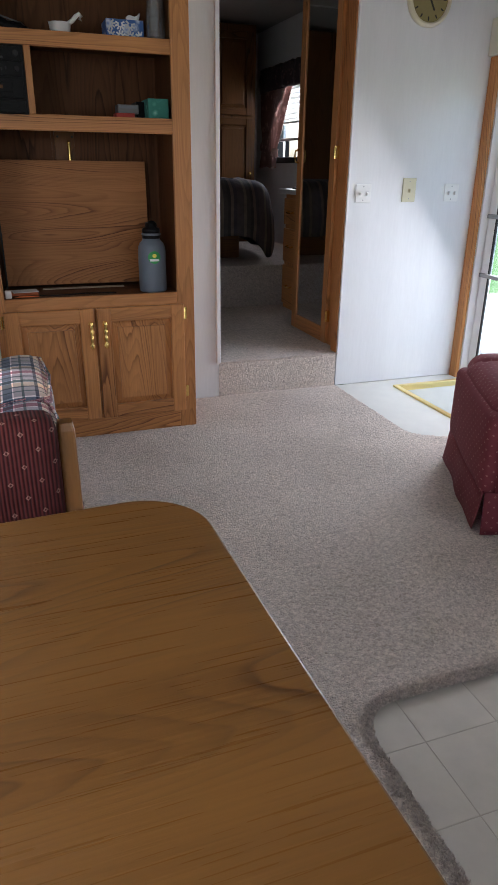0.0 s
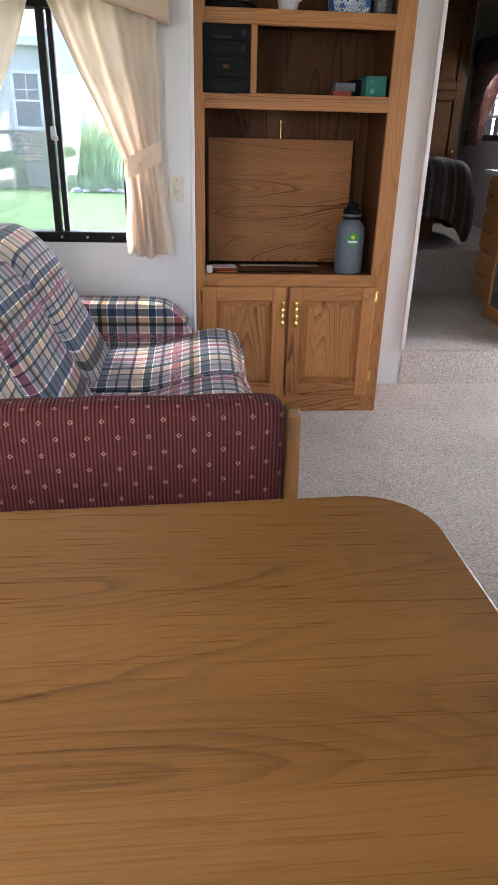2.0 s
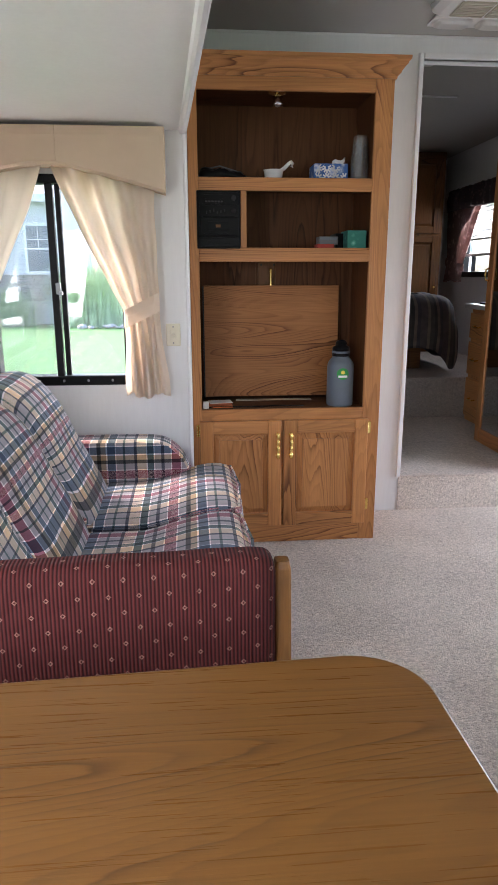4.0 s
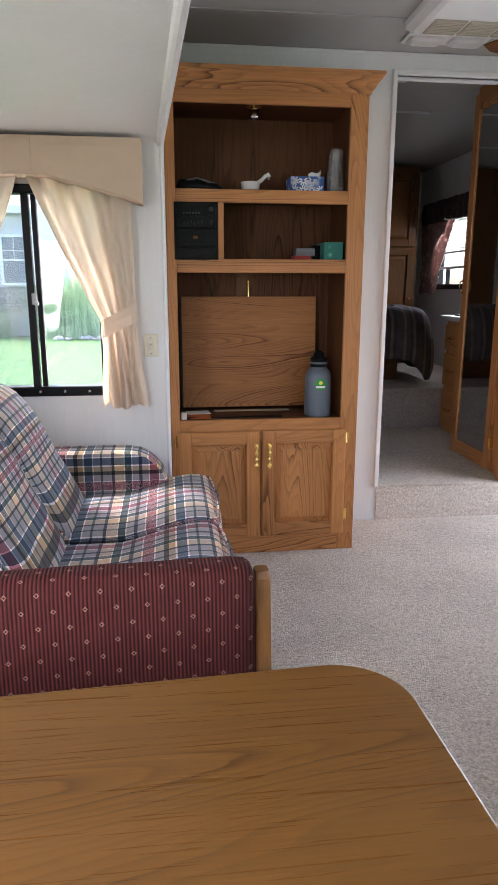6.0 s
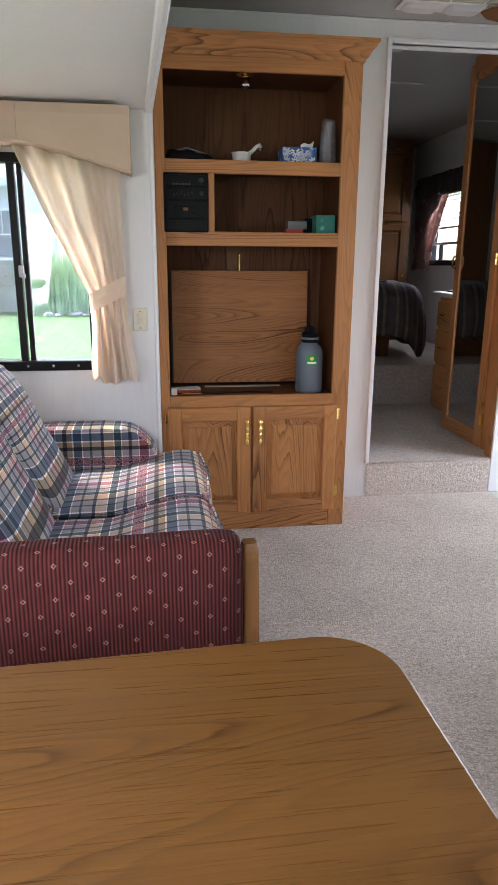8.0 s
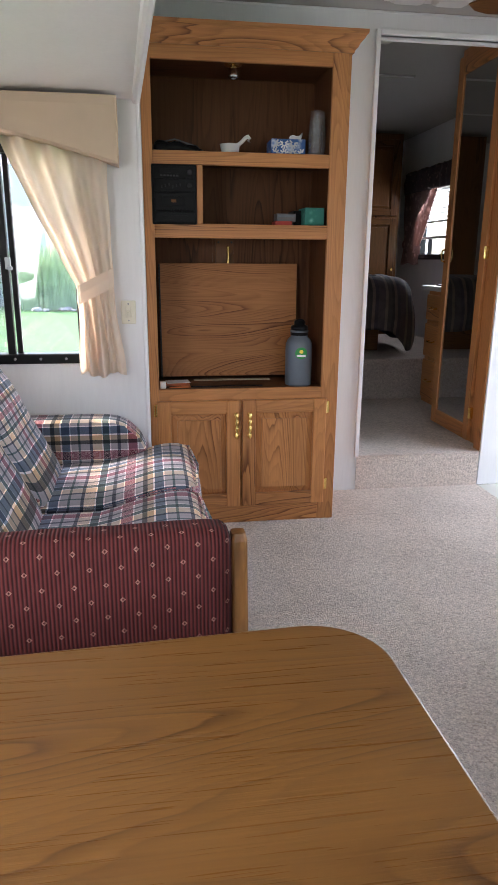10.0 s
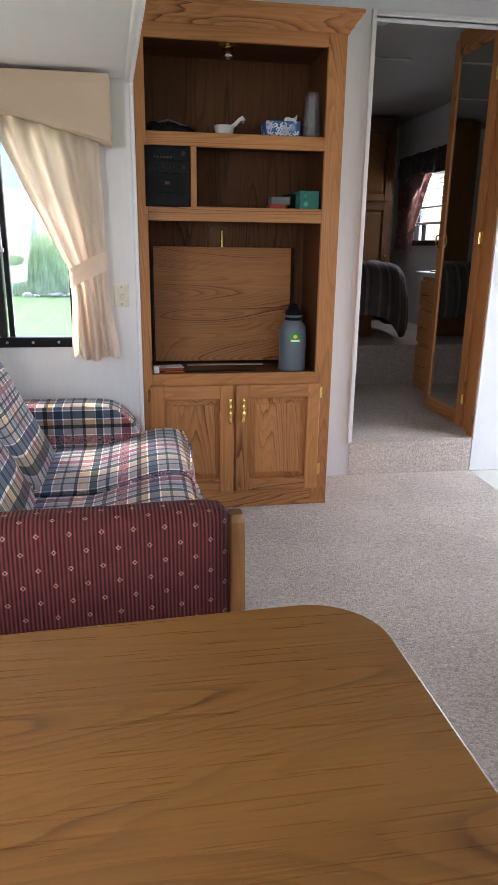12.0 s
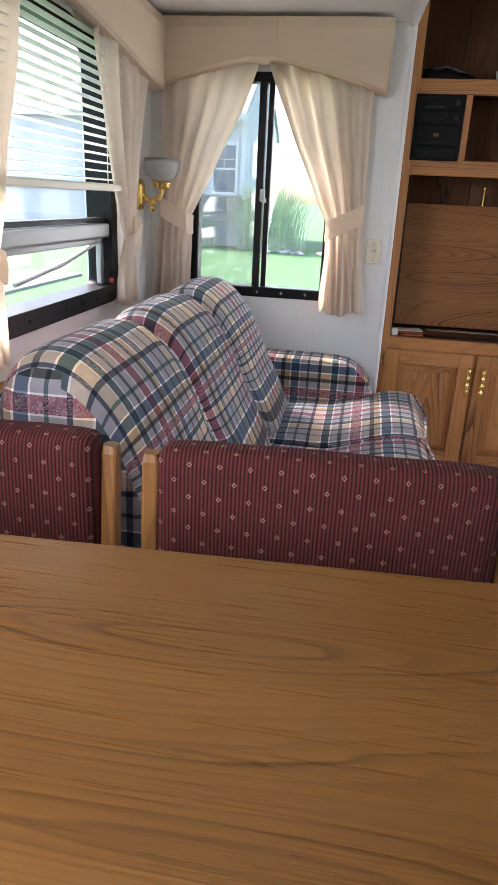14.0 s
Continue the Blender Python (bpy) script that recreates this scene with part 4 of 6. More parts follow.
def wall_clock(x, z):
    c = thing("wall_clock", (x, REAR, z), "round wall clock with a gold face and cream rim", "clock")
    turn = Matrix.Translation((x, REAR - 0.001, z)) @ Matrix.Rotation(radians(90), 4, "X")
    part("rim", moved(surface([[(r * math.cos(a * 0.1309), r * math.sin(a * 0.1309), h) for a in range(48)] for r, h in ((0.112, 0.0), (0.114, 0.015), (0.108, 0.026), (0.098, 0.028), (0.094, 0.020), (0.094, 0.006))], closed=True), turn), clock_rim, c, smooth=True)
    part("dial", moved(lathe([(0.095, 0.008), (0.095, 0.0145)], steps=48), turn), clock_face, c)
    for k in range(12):
        a = k * math.pi / 6
        part("hour_mark", moved(bx(-0.003, 0.003, 0.070, 0.086, 0.0148, 0.0158), turn @ Matrix.Rotation(-a, 4, "Z")), ink, c)
    for ln, a, w in ((0.052, 150, 0.004), (0.075, -20, 0.003)):
        part("clock_hand", moved(bx(-w, w, -0.01, ln, 0.016, 0.0175), turn @ Matrix.Rotation(radians(-a), 4, "Z")), ink, c)


wall_clock(2.224, 1.808)

# ---------------------------------------------------------------- entertainment cabinet
FY = 3.0
CX0, CX1 = 0.205, 1.0
IX0, IX1 = 0.243, 0.928
BACK = 3.34


def bail_handle(parent, x, z0, z1, y):
    """A brass bar pull of turned beads, upright on a door."""
    prof = []
    n = 40
    for i in range(n + 1):
        s = i / n
        prof.append((0.0050 + 0.0042 * abs(math.sin(s * math.pi * 4)), z0 + (z1 - z0) * s))
    h = part("handle", lathe([(0.0015, z0 - 0.002)] + prof + [(0.0015, z1 + 0.002)], (x, y - 0.020, 0), 12), brass, parent, "brass bar pull with turned beads", smooth=True)
    for z in (z0 + 0.010, z1 - 0.010):
        part("handle_foot", moved(lathe([(0.009, 0), (0.009, 0.003), (0.005, 0.006), (0.004, 0.020)], steps=12), Matrix.Translation((x, y, z)) @ Matrix.Rotation(radians(90), 4, "X")), brass, parent)


def raised_door(parent, x0, x1, z0, z1, y, woods, name="door"):
    """Frame-and-panel door with a raised centre panel, face towards -y, 20 mm thick."""
    s, yb = 0.057, y + 0.02
    a, b, c, e = x0 + s - 0.004, x1 - s + 0.004, z0 + s - 0.004, z1 - s + 0.004

    def ring(inset, yy):
        return [(a + inset, yy, c + inset), (b - inset, yy, c + inset), (b - inset, yy, e - inset), (a + inset, yy, e - inset)]
    bm = bmesh.new()
    rings = [[bm.verts.new(p) for p in ring(i, yy)] for i, yy in ((0, y + 0.015), (0.007, y + 0.0185), (0.029, y + 0.009), (0.030, y + 0.0035), (0.033, y + 0.003))]
    for r0, r1 in zip(rings, rings[1:]):
        for j in range(4):
            bm.faces.new((r0[j], r0[(j + 1) % 4], r1[(j + 1) % 4], r1[j]))
    bm.faces.new(rings[-1])
    bmesh.ops.recalc_face_normals(bm, faces=bm.faces)
    d = part(name, bm, woods[2], parent, "raised-panel oak door")
    part("stile", bx(x0, x0 + s, y, yb, z0, z1, 0.004, 3), woods[2], d)
    part("stile", bx(x1 - s, x1, y, yb, z0, z1, 0.004, 3), woods[2], d)
    part("rail", bx(x0 + s - 0.001, x1 - s + 0.001, y + 0.0006, yb, z1 - s, z1 - 0.0005, 0.004, 3), woods[0], d)
    part("rail", bx(x0 + s - 0.001, x1 - s + 0.001, y + 0.0006, yb, z0 + 0.0005, z0 + s, 0.004, 3), woods[0], d)
    return d


def cabinet():
    c = thing("entertainment_cabinet", (0.6, 3.2, 0), "tall honey-oak entertainment cabinet with open shelves and two doors", "cabinet")
    y1 = FY + 0.02
    part("left_stile", bx(CX0, IX0, FY, y1, 0.0, 1.89, 0.002), oak[2], c)
    part("right_stile", bx(IX1, CX1, FY, y1, 0.0, 1.89, 0.003), oak[2], c)
    part("right_side", bx(CX1 - 0.018, CX1 - 0.0005, y1, REAR + 0.03, 0.0, 1.89), oak[2], c)
    part("left_side", bx(CX0, CX0 + 0.018, y1, REAR + 0.03, 0.0, 1.89), oak[2], c)
    for n, z0, z1 in (("shelf_rail", 1.468, 1.518), ("shelf_rail", 1.202, 1.256), ("shelf_rail", 0.553, 0.602), ("base_rail", 0.0, 0.083), ("top_rail", 1.825, 1.89)):
        part(n, bx(IX0 - 0.0005, IX1 + 0.0005, FY + 0.0012, y1, z0, z1, 0.003), oak[0], c)
    part("centre_stile", bx(0.566, 0.600, FY + 0.0016, y1, 0.082, 0.5535, 0.002), oak[2], c)
    part("divider_rail", bx(0.408, 0.431, FY + 0.0015, y1, 1.255, 1.469, 0.002), oak[2], c)
    # interior: brown veneered carcass, some of its shade put into the colour
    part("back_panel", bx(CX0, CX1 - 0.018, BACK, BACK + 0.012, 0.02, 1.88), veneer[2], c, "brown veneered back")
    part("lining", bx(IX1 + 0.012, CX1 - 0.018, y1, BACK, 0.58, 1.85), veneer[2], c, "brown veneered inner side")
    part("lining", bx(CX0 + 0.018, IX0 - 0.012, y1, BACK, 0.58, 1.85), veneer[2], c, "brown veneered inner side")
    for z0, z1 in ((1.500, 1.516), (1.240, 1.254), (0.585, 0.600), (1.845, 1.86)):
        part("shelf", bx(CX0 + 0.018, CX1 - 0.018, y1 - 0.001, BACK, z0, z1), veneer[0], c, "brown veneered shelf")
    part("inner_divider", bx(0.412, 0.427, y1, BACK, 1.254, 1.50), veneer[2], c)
    part("seam_strip", bx(0.498, 0.502, BACK - 0.003, BACK, 1.09, 1.24), dark_oak[2], c)
    part("seam_strip", bx(0.576, 0.580, BACK - 0.003, BACK, 1.09, 1.24), dark_oak[2], c)
    # crown moulding: one profile mitred round the front and the right return
    prof = [(0.0, 1.872), (0.006, 1.872), (0.007, 1.880), (0.010, 1.886), (0.018, 1.890), (0.020, 1.898), (0.028, 1.908), (0.038, 1.918), (0.040, 1.926), (0.047, 1.930), (0.048, 1.943), (0.0, 1.943)]
    rows = []
    for o, z in prof:
        rows.append([(CX0 - 0.02, FY - o, z), (CX1 + o, FY - o, z), (CX1 + o, REAR - 0.001, z)])
    rows = [[r[k] for r in rows] for k in range(3)]
    part("crown_moulding", surface(rows, closed=True), oak[0], c)
    part("frieze", bx(CX0, CX1 - 0.001, FY + 0.001, REAR, 1.884, 1.940), oak[0], c)
    d0 = raised_door(c, 0.231, 0.577, 0.083, 0.555, FY - 0.020, oak)
    d1 = raised_door(c, 0.587, 0.950, 0.083, 0.555, FY - 0.020, oak)
    bail_handle(d0, 0.560, 0.395, 0.505, FY - 0.020)
    bail_handle(d1, 0.616, 0.395, 0.505, FY - 0.020)
    for x, z in ((0.955, 0.515), (0.957, 0.168), (0.226, 0.515), (0.226, 0.168)):
        part("hinge", join(bx(x - 0.006, x + 0.010, FY - 0.005, FY - 0.0008, z - 0.026, z + 0.026, 0.003), tube([(x - 0.004, FY - 0.010, z - 0.024), (x - 0.004, FY - 0.010, z + 0.024)], 0.0045, 10)), brass, c, "small brass hinge")


cabinet()


def back_board():
    """Loose oak panel that leans in the television opening."""
    b = thing("television_panel", (0.56, 3.25, 0.60), "loose oak-veneer panel leaning inside the television opening", "panel")
    m = Matrix.Translation((0, 3.248, 0.602)) @ Matrix.Rotation(radians(-2.2), 4, "X")
    part("board", moved(bx(0.263, 0.867, 0.0, 0.016, 0.012, 0.504, 0.002), m), board_oak, b)
    # Dark strip added as the shadow along the panel's left edge.
    part("shadow_strip", moved(bx(0.257, 0.2632, 0.002, 0.018, 0.0, 0.500), m), ink, b, "thin dark strip that stands in for the shadow at the board's edge")


back_board()


def latch_plate():
    l = thing("brass_latch", (0.565, BACK, 1.17), "brass catch on a small wooden block", "latch")
    part("block", bx(0.510, 0.590, BACK - 0.010, BACK - 0.0005, 1.105, 1.225, 0.002), dark_oak[2], l)
    part("bolt", moved(lathe([(0.004, 0), (0.006, 0.004), (0.005, 0.01), (0.005, 0.078), (0.0065, 0.082), (0.003, 0.088)], steps=12), Matrix.Translation((0.566, BACK - 0.018, 1.080)) @ Matrix.Diagonal((1.25, 1.25, 1.15, 1))), brass, l, smooth=True)
    for x in (0.524, 0.582):
        part("screw", moved(lathe([(0.001, 0), (0.005, 0), (0.003, 0.002)], steps=8), Matrix.Translation((x, BACK - 0.010, 1.195)) @ Matrix.Rotation(radians(90), 4, "X")), ink, l)


latch_plate()


def shelf_light():
    l = thing("shelf_light", (0.56, 3.14, 1.845), "small brass spotlight under the cabinet top", "lamp")
    part("canopy", lathe([(0.034, -0.006), (0.034, 0.0)], (0.56, 3.10, 1.845), 20), brass, l)
    part("stem", tube([(0.56, 3.10, 1.844), (0.56, 3.10, 1.83)], 0.006), brass, l)
    part("head", lathe([(0.020, -0.052), (0.022, -0.044), (0.018, -0.030), (0.020, -0.018), (0.012, -0.010)], (0.562, 3.10, 1.845), 18), chrome, l, smooth=True)
    part("bulb", lathe([(0.002, -0.056), (0.014, -0.050), (0.016, -0.040)], (0.562, 3.10, 1.845), 14), frosted, l)


shelf_light()


def stereo():
    s = thing("stereo_system", (0.32, 3.05, 1.256), "black built-in stereo with radio, tape deck and slots", "stereo")
    x0, x1, y, z0, z1 = 0.236, 0.406, FY - 0.006, 1.252, 1.468
    part("body", bx(x0, x1, y, 3.28, z0, z1, 0.003), dark_plastic, s)
    part("radio_panel", bx(x0 + 0.010, x1 - 0.008, y - 0.003, y + 0.004, 1.418, 1.460, 0.002), black_plastic, s)
    part("display", bx(x0 + 0.030, x0 + 0.105, y - 0.0045, y - 0.002, 1.436, 1.452, 0.001), black_plastic, s, "dark display window")
    for k in range(6):
        part("button", bx(x0 + 0.034 + k * 0.012, x0 + 0.042 + k * 0.012, y - 0.005, y - 0.002, 1.424, 1.430, 0.001), button_grey, s)
    for x, z, r in ((x1 - 0.026, 1.440, 0.010), (x1 - 0.026, 1.393, 0.009)):
        part("dial", moved(lathe([(r, 0.0), (r, 0.008), (r * 0.8, 0.010)], steps=16), Matrix.Translation((x, y - 0.002, z)) @ Matrix.Rotation(radians(90), 4, "X")), dull_black, s)
    part("equaliser_panel", bx(x0 + 0.010, x1 - 0.008, y - 0.003, y + 0.004, 1.372, 1.414, 0.002), black_plastic, s)
    for k in range(6):
        part("slider", bx(x0 + 0.036 + k * 0.014, x0 + 0.041 + k * 0.014, y - 0.007, y - 0.002, 1.382 + 0.004 * (k % 3), 1.392 + 0.004 * (k % 3), 0.001), dull_black, s)
    part("tape_deck", bx(x0 + 0.010, x1 - 0.008, y - 0.004, y + 0.004, 1.300, 1.368, 0.003), black_plastic, s)
    part("tape_window", bx(x0 + 0.040, x1 - 0.045, y - 0.006, y - 0.003, 1.320, 1.352, 0.002), dark_plastic, s)
    part("tape_label", bx(x0 + 0.073, x0 + 0.092, y - 0.0068, y - 0.0055, 1.331, 1.342), dark_oak[0], s)
    for k in range(6):
        part("key", bx(x0 + 0.030 + k * 0.018, x0 + 0.044 + k * 0.018, y - 0.007, y - 0.003, 1.304, 1.311, 0.001), dark_plastic, s)
    part("slot_panel", bx(x0 + 0.010, x1 - 0.008, y - 0.003, y + 0.004, 1.258, 1.294, 0.002), black_plastic, s)
    part("slot", bx(x0 + 0.040, x1 - 0.030, y - 0.0045, y - 0.002, 1.270, 1.284, 0.001), black_plastic, s)


stereo()


def bottle():
    b = thing("water_bottle", (0.842, 3.075, 0.601), "large grey insulated water bottle with a black cap", "bottle")
    at = (0.842, 3.075, 0.600)
    part("body", lathe([(0.050, 0.0), (0.0555, 0.004), (0.057, 0.012), (0.057, 0.166), (0.055, 0.181), (0.049, 0.194), (0.040, 0.204), (0.036, 0.208), (0.036, 0.214)], at, 40), bottle_steel, b, smooth=True)
    part("neck_ring", lathe([(0.037, 0.214), (0.0375, 0.215), (0.0375, 0.226), (0.036, 0.227)], at, 32), black_plastic, b)
    part("collar", lathe([(0.0385, 0.227), (0.039, 0.229), (0.039, 0.234), (0.036, 0.236)], at, 32), bottle_steel, b)
    part("cap", lathe([(0.037, 0.236), (0.037, 0.248), (0.034, 0.254), (0.024, 0.258), (0.023, 0.272), (0.019, 0.277), (0.006, 0.278)], at, 32), black_plastic, b, smooth=True)
    part("carry_loop", tube([(at[0] + 0.02 * math.cos(k * 0.52), at[1] - 0.012, at[2] + 0.264 + 0.016 * math.sin(k * 0.52)) for k in range(7)], 0.004, 8), black_plastic, b)
    # round green sticker that follows the body
    for nm, w, h0, h1, rr, m in (("sticker", 0.46, 0.118, 0.168, 0.0576, green_sticker), ("sticker_mark", 0.15, 0.142, 0.158, 0.0580, yellow_sticker), ("sticker_bar", 0.34, 0.128, 0.137, 0.0580, white_paper)):
        rows = []
        for i in range(13):
            z = h0 + (h1 - h0) * i / 12
            k = 1.0 if nm == "sticker_bar" else math.sqrt(max(0.02, 1 - (2 * i / 12 - 1) ** 2))
            rows.append([(at[0] + rr * math.sin(w * k * s - 0.02), at[1] - rr * math.cos(w * k * s - 0.02), at[2] + z) for s in (-1, -0.6, -0.2, 0.2, 0.6, 1)])
        part(nm, surface(rows), m, b)


bottle()


def shelf_things():
    z1, z2, z0 = 1.518, 1.256, 0.602
    # tissue box with blue daisies, a tissue pulled up
    t = thing("tissue_box", (0.775, 3.14, z1), "blue and white daisy-patterned tissue box with a tissue", "tissue box")
    part("box", bx(0.714, 0.852, 3.10, 3.215, z1, z1 + 0.068, 0.002), daisy_box, t)
    rows = [[(0.788 + 0.05 * s + 0.01 * math.sin(k * 2), 3.15 + 0.012 * math.sin(s * 5 + k), z1 + 0.066 + 0.030 * k * (0.6 + 0.4 * s) + 0.006 * math.sin(7 * s)) for s in [i / 8 for i in range(9)]] for k in (0, 0.4, 0.8, 1.0)]
    part("tissue", surface(rows, thick=0.001), white_paper, t, smooth=True)
    for k in range(7):
        a, r = k, 0.019
        cx, cz = 0.729 + (k % 4) * 0.036, z1 + (0.014 if k < 4 else 0.050)
        rays = []
        for p in range(9):
            th = p * 0.698 + k
            rays.append(moved(bx(0.005, r, -0.0006, 0.0, -0.003, 0.003), Matrix.Translation((cx, 3.0995, cz)) @ Matrix.Rotation(th, 4, "Y")))
        bm = join(*rays)
        bmesh.ops.delete(bm, geom=[v for v in bm.verts if not (0.715 < v.co.x < 0.851 and z1 + 0.001 < v.co.z < z1 + 0.067)], context="VERTS")
        part("daisy_print", bm, white_paper if k % 2 else siding, t)
    # stack of clear cups
    c = thing("cup_stack", (0.895, 3.12, z1), "stack of clear plastic cups, upside down", "cups")
    for k in range(6):
        z = z1 + 0.016 * k
        prof = [(0.036, 0.0), (0.0365, 0.003), (0.035, 0.006), (0.0275, 0.088), (0.026, 0.092), (0.001, 0.092)]
        part("cup", lathe(prof, (0.899, 3.105, z), 24), clear_plastic, c, smooth=True)
    # white scoop
    s = thing("measuring_scoop", (0.56, 3.10, z1), "white plastic measuring scoop lying on the shelf", "scoop")
    part("bowl", surface([[(0.548 + r * math.cos(a * 0.2618), 3.10 + r * math.sin(a * 0.2618), z1 + h) for a in range(25)] for r, h in ((0.001, 0.001), (0.030, 0.001), (0.034, 0.006), (0.039, 0.038), (0.041, 0.040), (0.037, 0.038), (0.031, 0.008))]), white_plastic, s, smooth=True)
    part("handle", tube([(0.572, 3.09, z1 + 0.034), (0.590, 3.085, z1 + 0.046), (0.606, 3.08, z1 + 0.062), (0.616, 3.078, z1 + 0.068), (0.622, 3.078, z1 + 0.060), (0.618, 3.078, z1 + 0.050)], 0.0075, 10), white_plastic, s, smooth=True)
    # dark folded pouch and slim case
    d = thing("dark_pouch", (0.32, 3.12, z1), "dark folded cloth pouch with a crumpled top", "pouch")
    bm = cushion(0.248, 0.440, 3.05, 3.26, z1, z1 + 0.050, 0.026, (0, 0, 0.004), 26)
    for v in bm.verts:
        v.co.z = max(z1 + 0.001, v.co.z + (0.024 * noise.noise(v.co * 14) - 0.016 + 0.010 * abs(noise.noise(v.co * 45)) - 0.18 * max(0.0, v.co.x - 0.36)) * (1 if v.co.z > z1 + 0.015 else 0))
    part("pouch_body", bm, black_plastic, d, smooth=True)
    part("zip", tube([(0.27, 3.075, z1 + 0.035), (0.33, 3.065, z1 + 0.048), (0.40, 3.075, z1 + 0.030)], 0.003, 6), grey_card, d)
    solid("flat_case", bx(0.38, 0.505, 3.06, 3.17, z1, z1 + 0.010, 0.003), dark_plastic, "slim black case lying flat on the shelf", "case")
    solid("red_booklet", bx(0.50, 0.66, 3.04, 3.12, z1, z1 + 0.0035), red_card, "thin red booklet on the shelf", "booklet")
    # teal box and small boxes
    b = thing("teal_box", (0.89, 3.11, z2), "teal leaf-patterned tissue cube box", "box")
    part("box", bx(0.846, 0.925, 3.045, 3.17, z2, z2 + 0.070, 0.002), teal_box, b)
    part("slot", bx(0.868, 0.898, 3.08, 3.13, z2 + 0.0695, z2 + 0.0705), ink, b)
    solid("red_box", bx(0.722, 0.792, 3.04, 3.11, z2, z2 + 0.016, 0.001), red_card, "flat red box on the shelf", "box")
    g = thing("card_game_box", (0.77, 3.08, z2), "small grey box stacked on a red one", "box")
    part("box", bx(0.735, 0.813, 3.07, 3.14, z2 + 0.0162, z2 + 0.047, 0.001), grey_card, g)
    part("label", bx(0.740, 0.808, 3.0694, 3.0702, z2 + 0.034, z2 + 0.043), bottle_steel, g)
    solid("dark_box", bx(0.815, 0.848, 3.12, 3.24, z2, z2 + 0.062, 0.001), dark_plastic, "dark small box behind the teal one", "box")
    # papers and cables in the television opening
    solid("orange_folder", bx(0.262, 0.375, 3.04, 3.16, z0, z0 + 0.005, 0.002), orange_card, "orange folder lying in the cabinet opening", "folder")
    solid("paper_pad", moved(bx(-0.05, 0.05, -0.035, 0.035, 0.0, 0.0025, 0.001), Matrix.Translation((0.325, 3.15, z0 + 0.0055)) @ Matrix.Rotation(0.12, 4, "Z")), white_paper, "white paper pad on an orange folder", "paper")
    solid("white_adapter", bx(0.247, 0.272, 3.022, 3.05, z0, z0 + 0.030, 0.004), white_plastic, "small white plug adapter", "adapter")
    solid("cable", tube([(0.27, 3.04, z0 + 0.004), (0.34, 3.05, z0 + 0.004), (0.45, 3.035, z0 + 0.004), (0.56, 3.055, z0 + 0.004), (0.68, 3.04, z0 + 0.004)], 0.003, 8), black_plastic, "thin dark cable on the cabinet shelf", "cable", smooth=True)
    solid("paper_strip", bx(0.40, 0.74, 3.20, 3.235, z0, z0 + 0.002), vent_tan, "pale paper strip under the panel", "paper")


shelf_things()

# ---------------------------------------------------------------- sofa


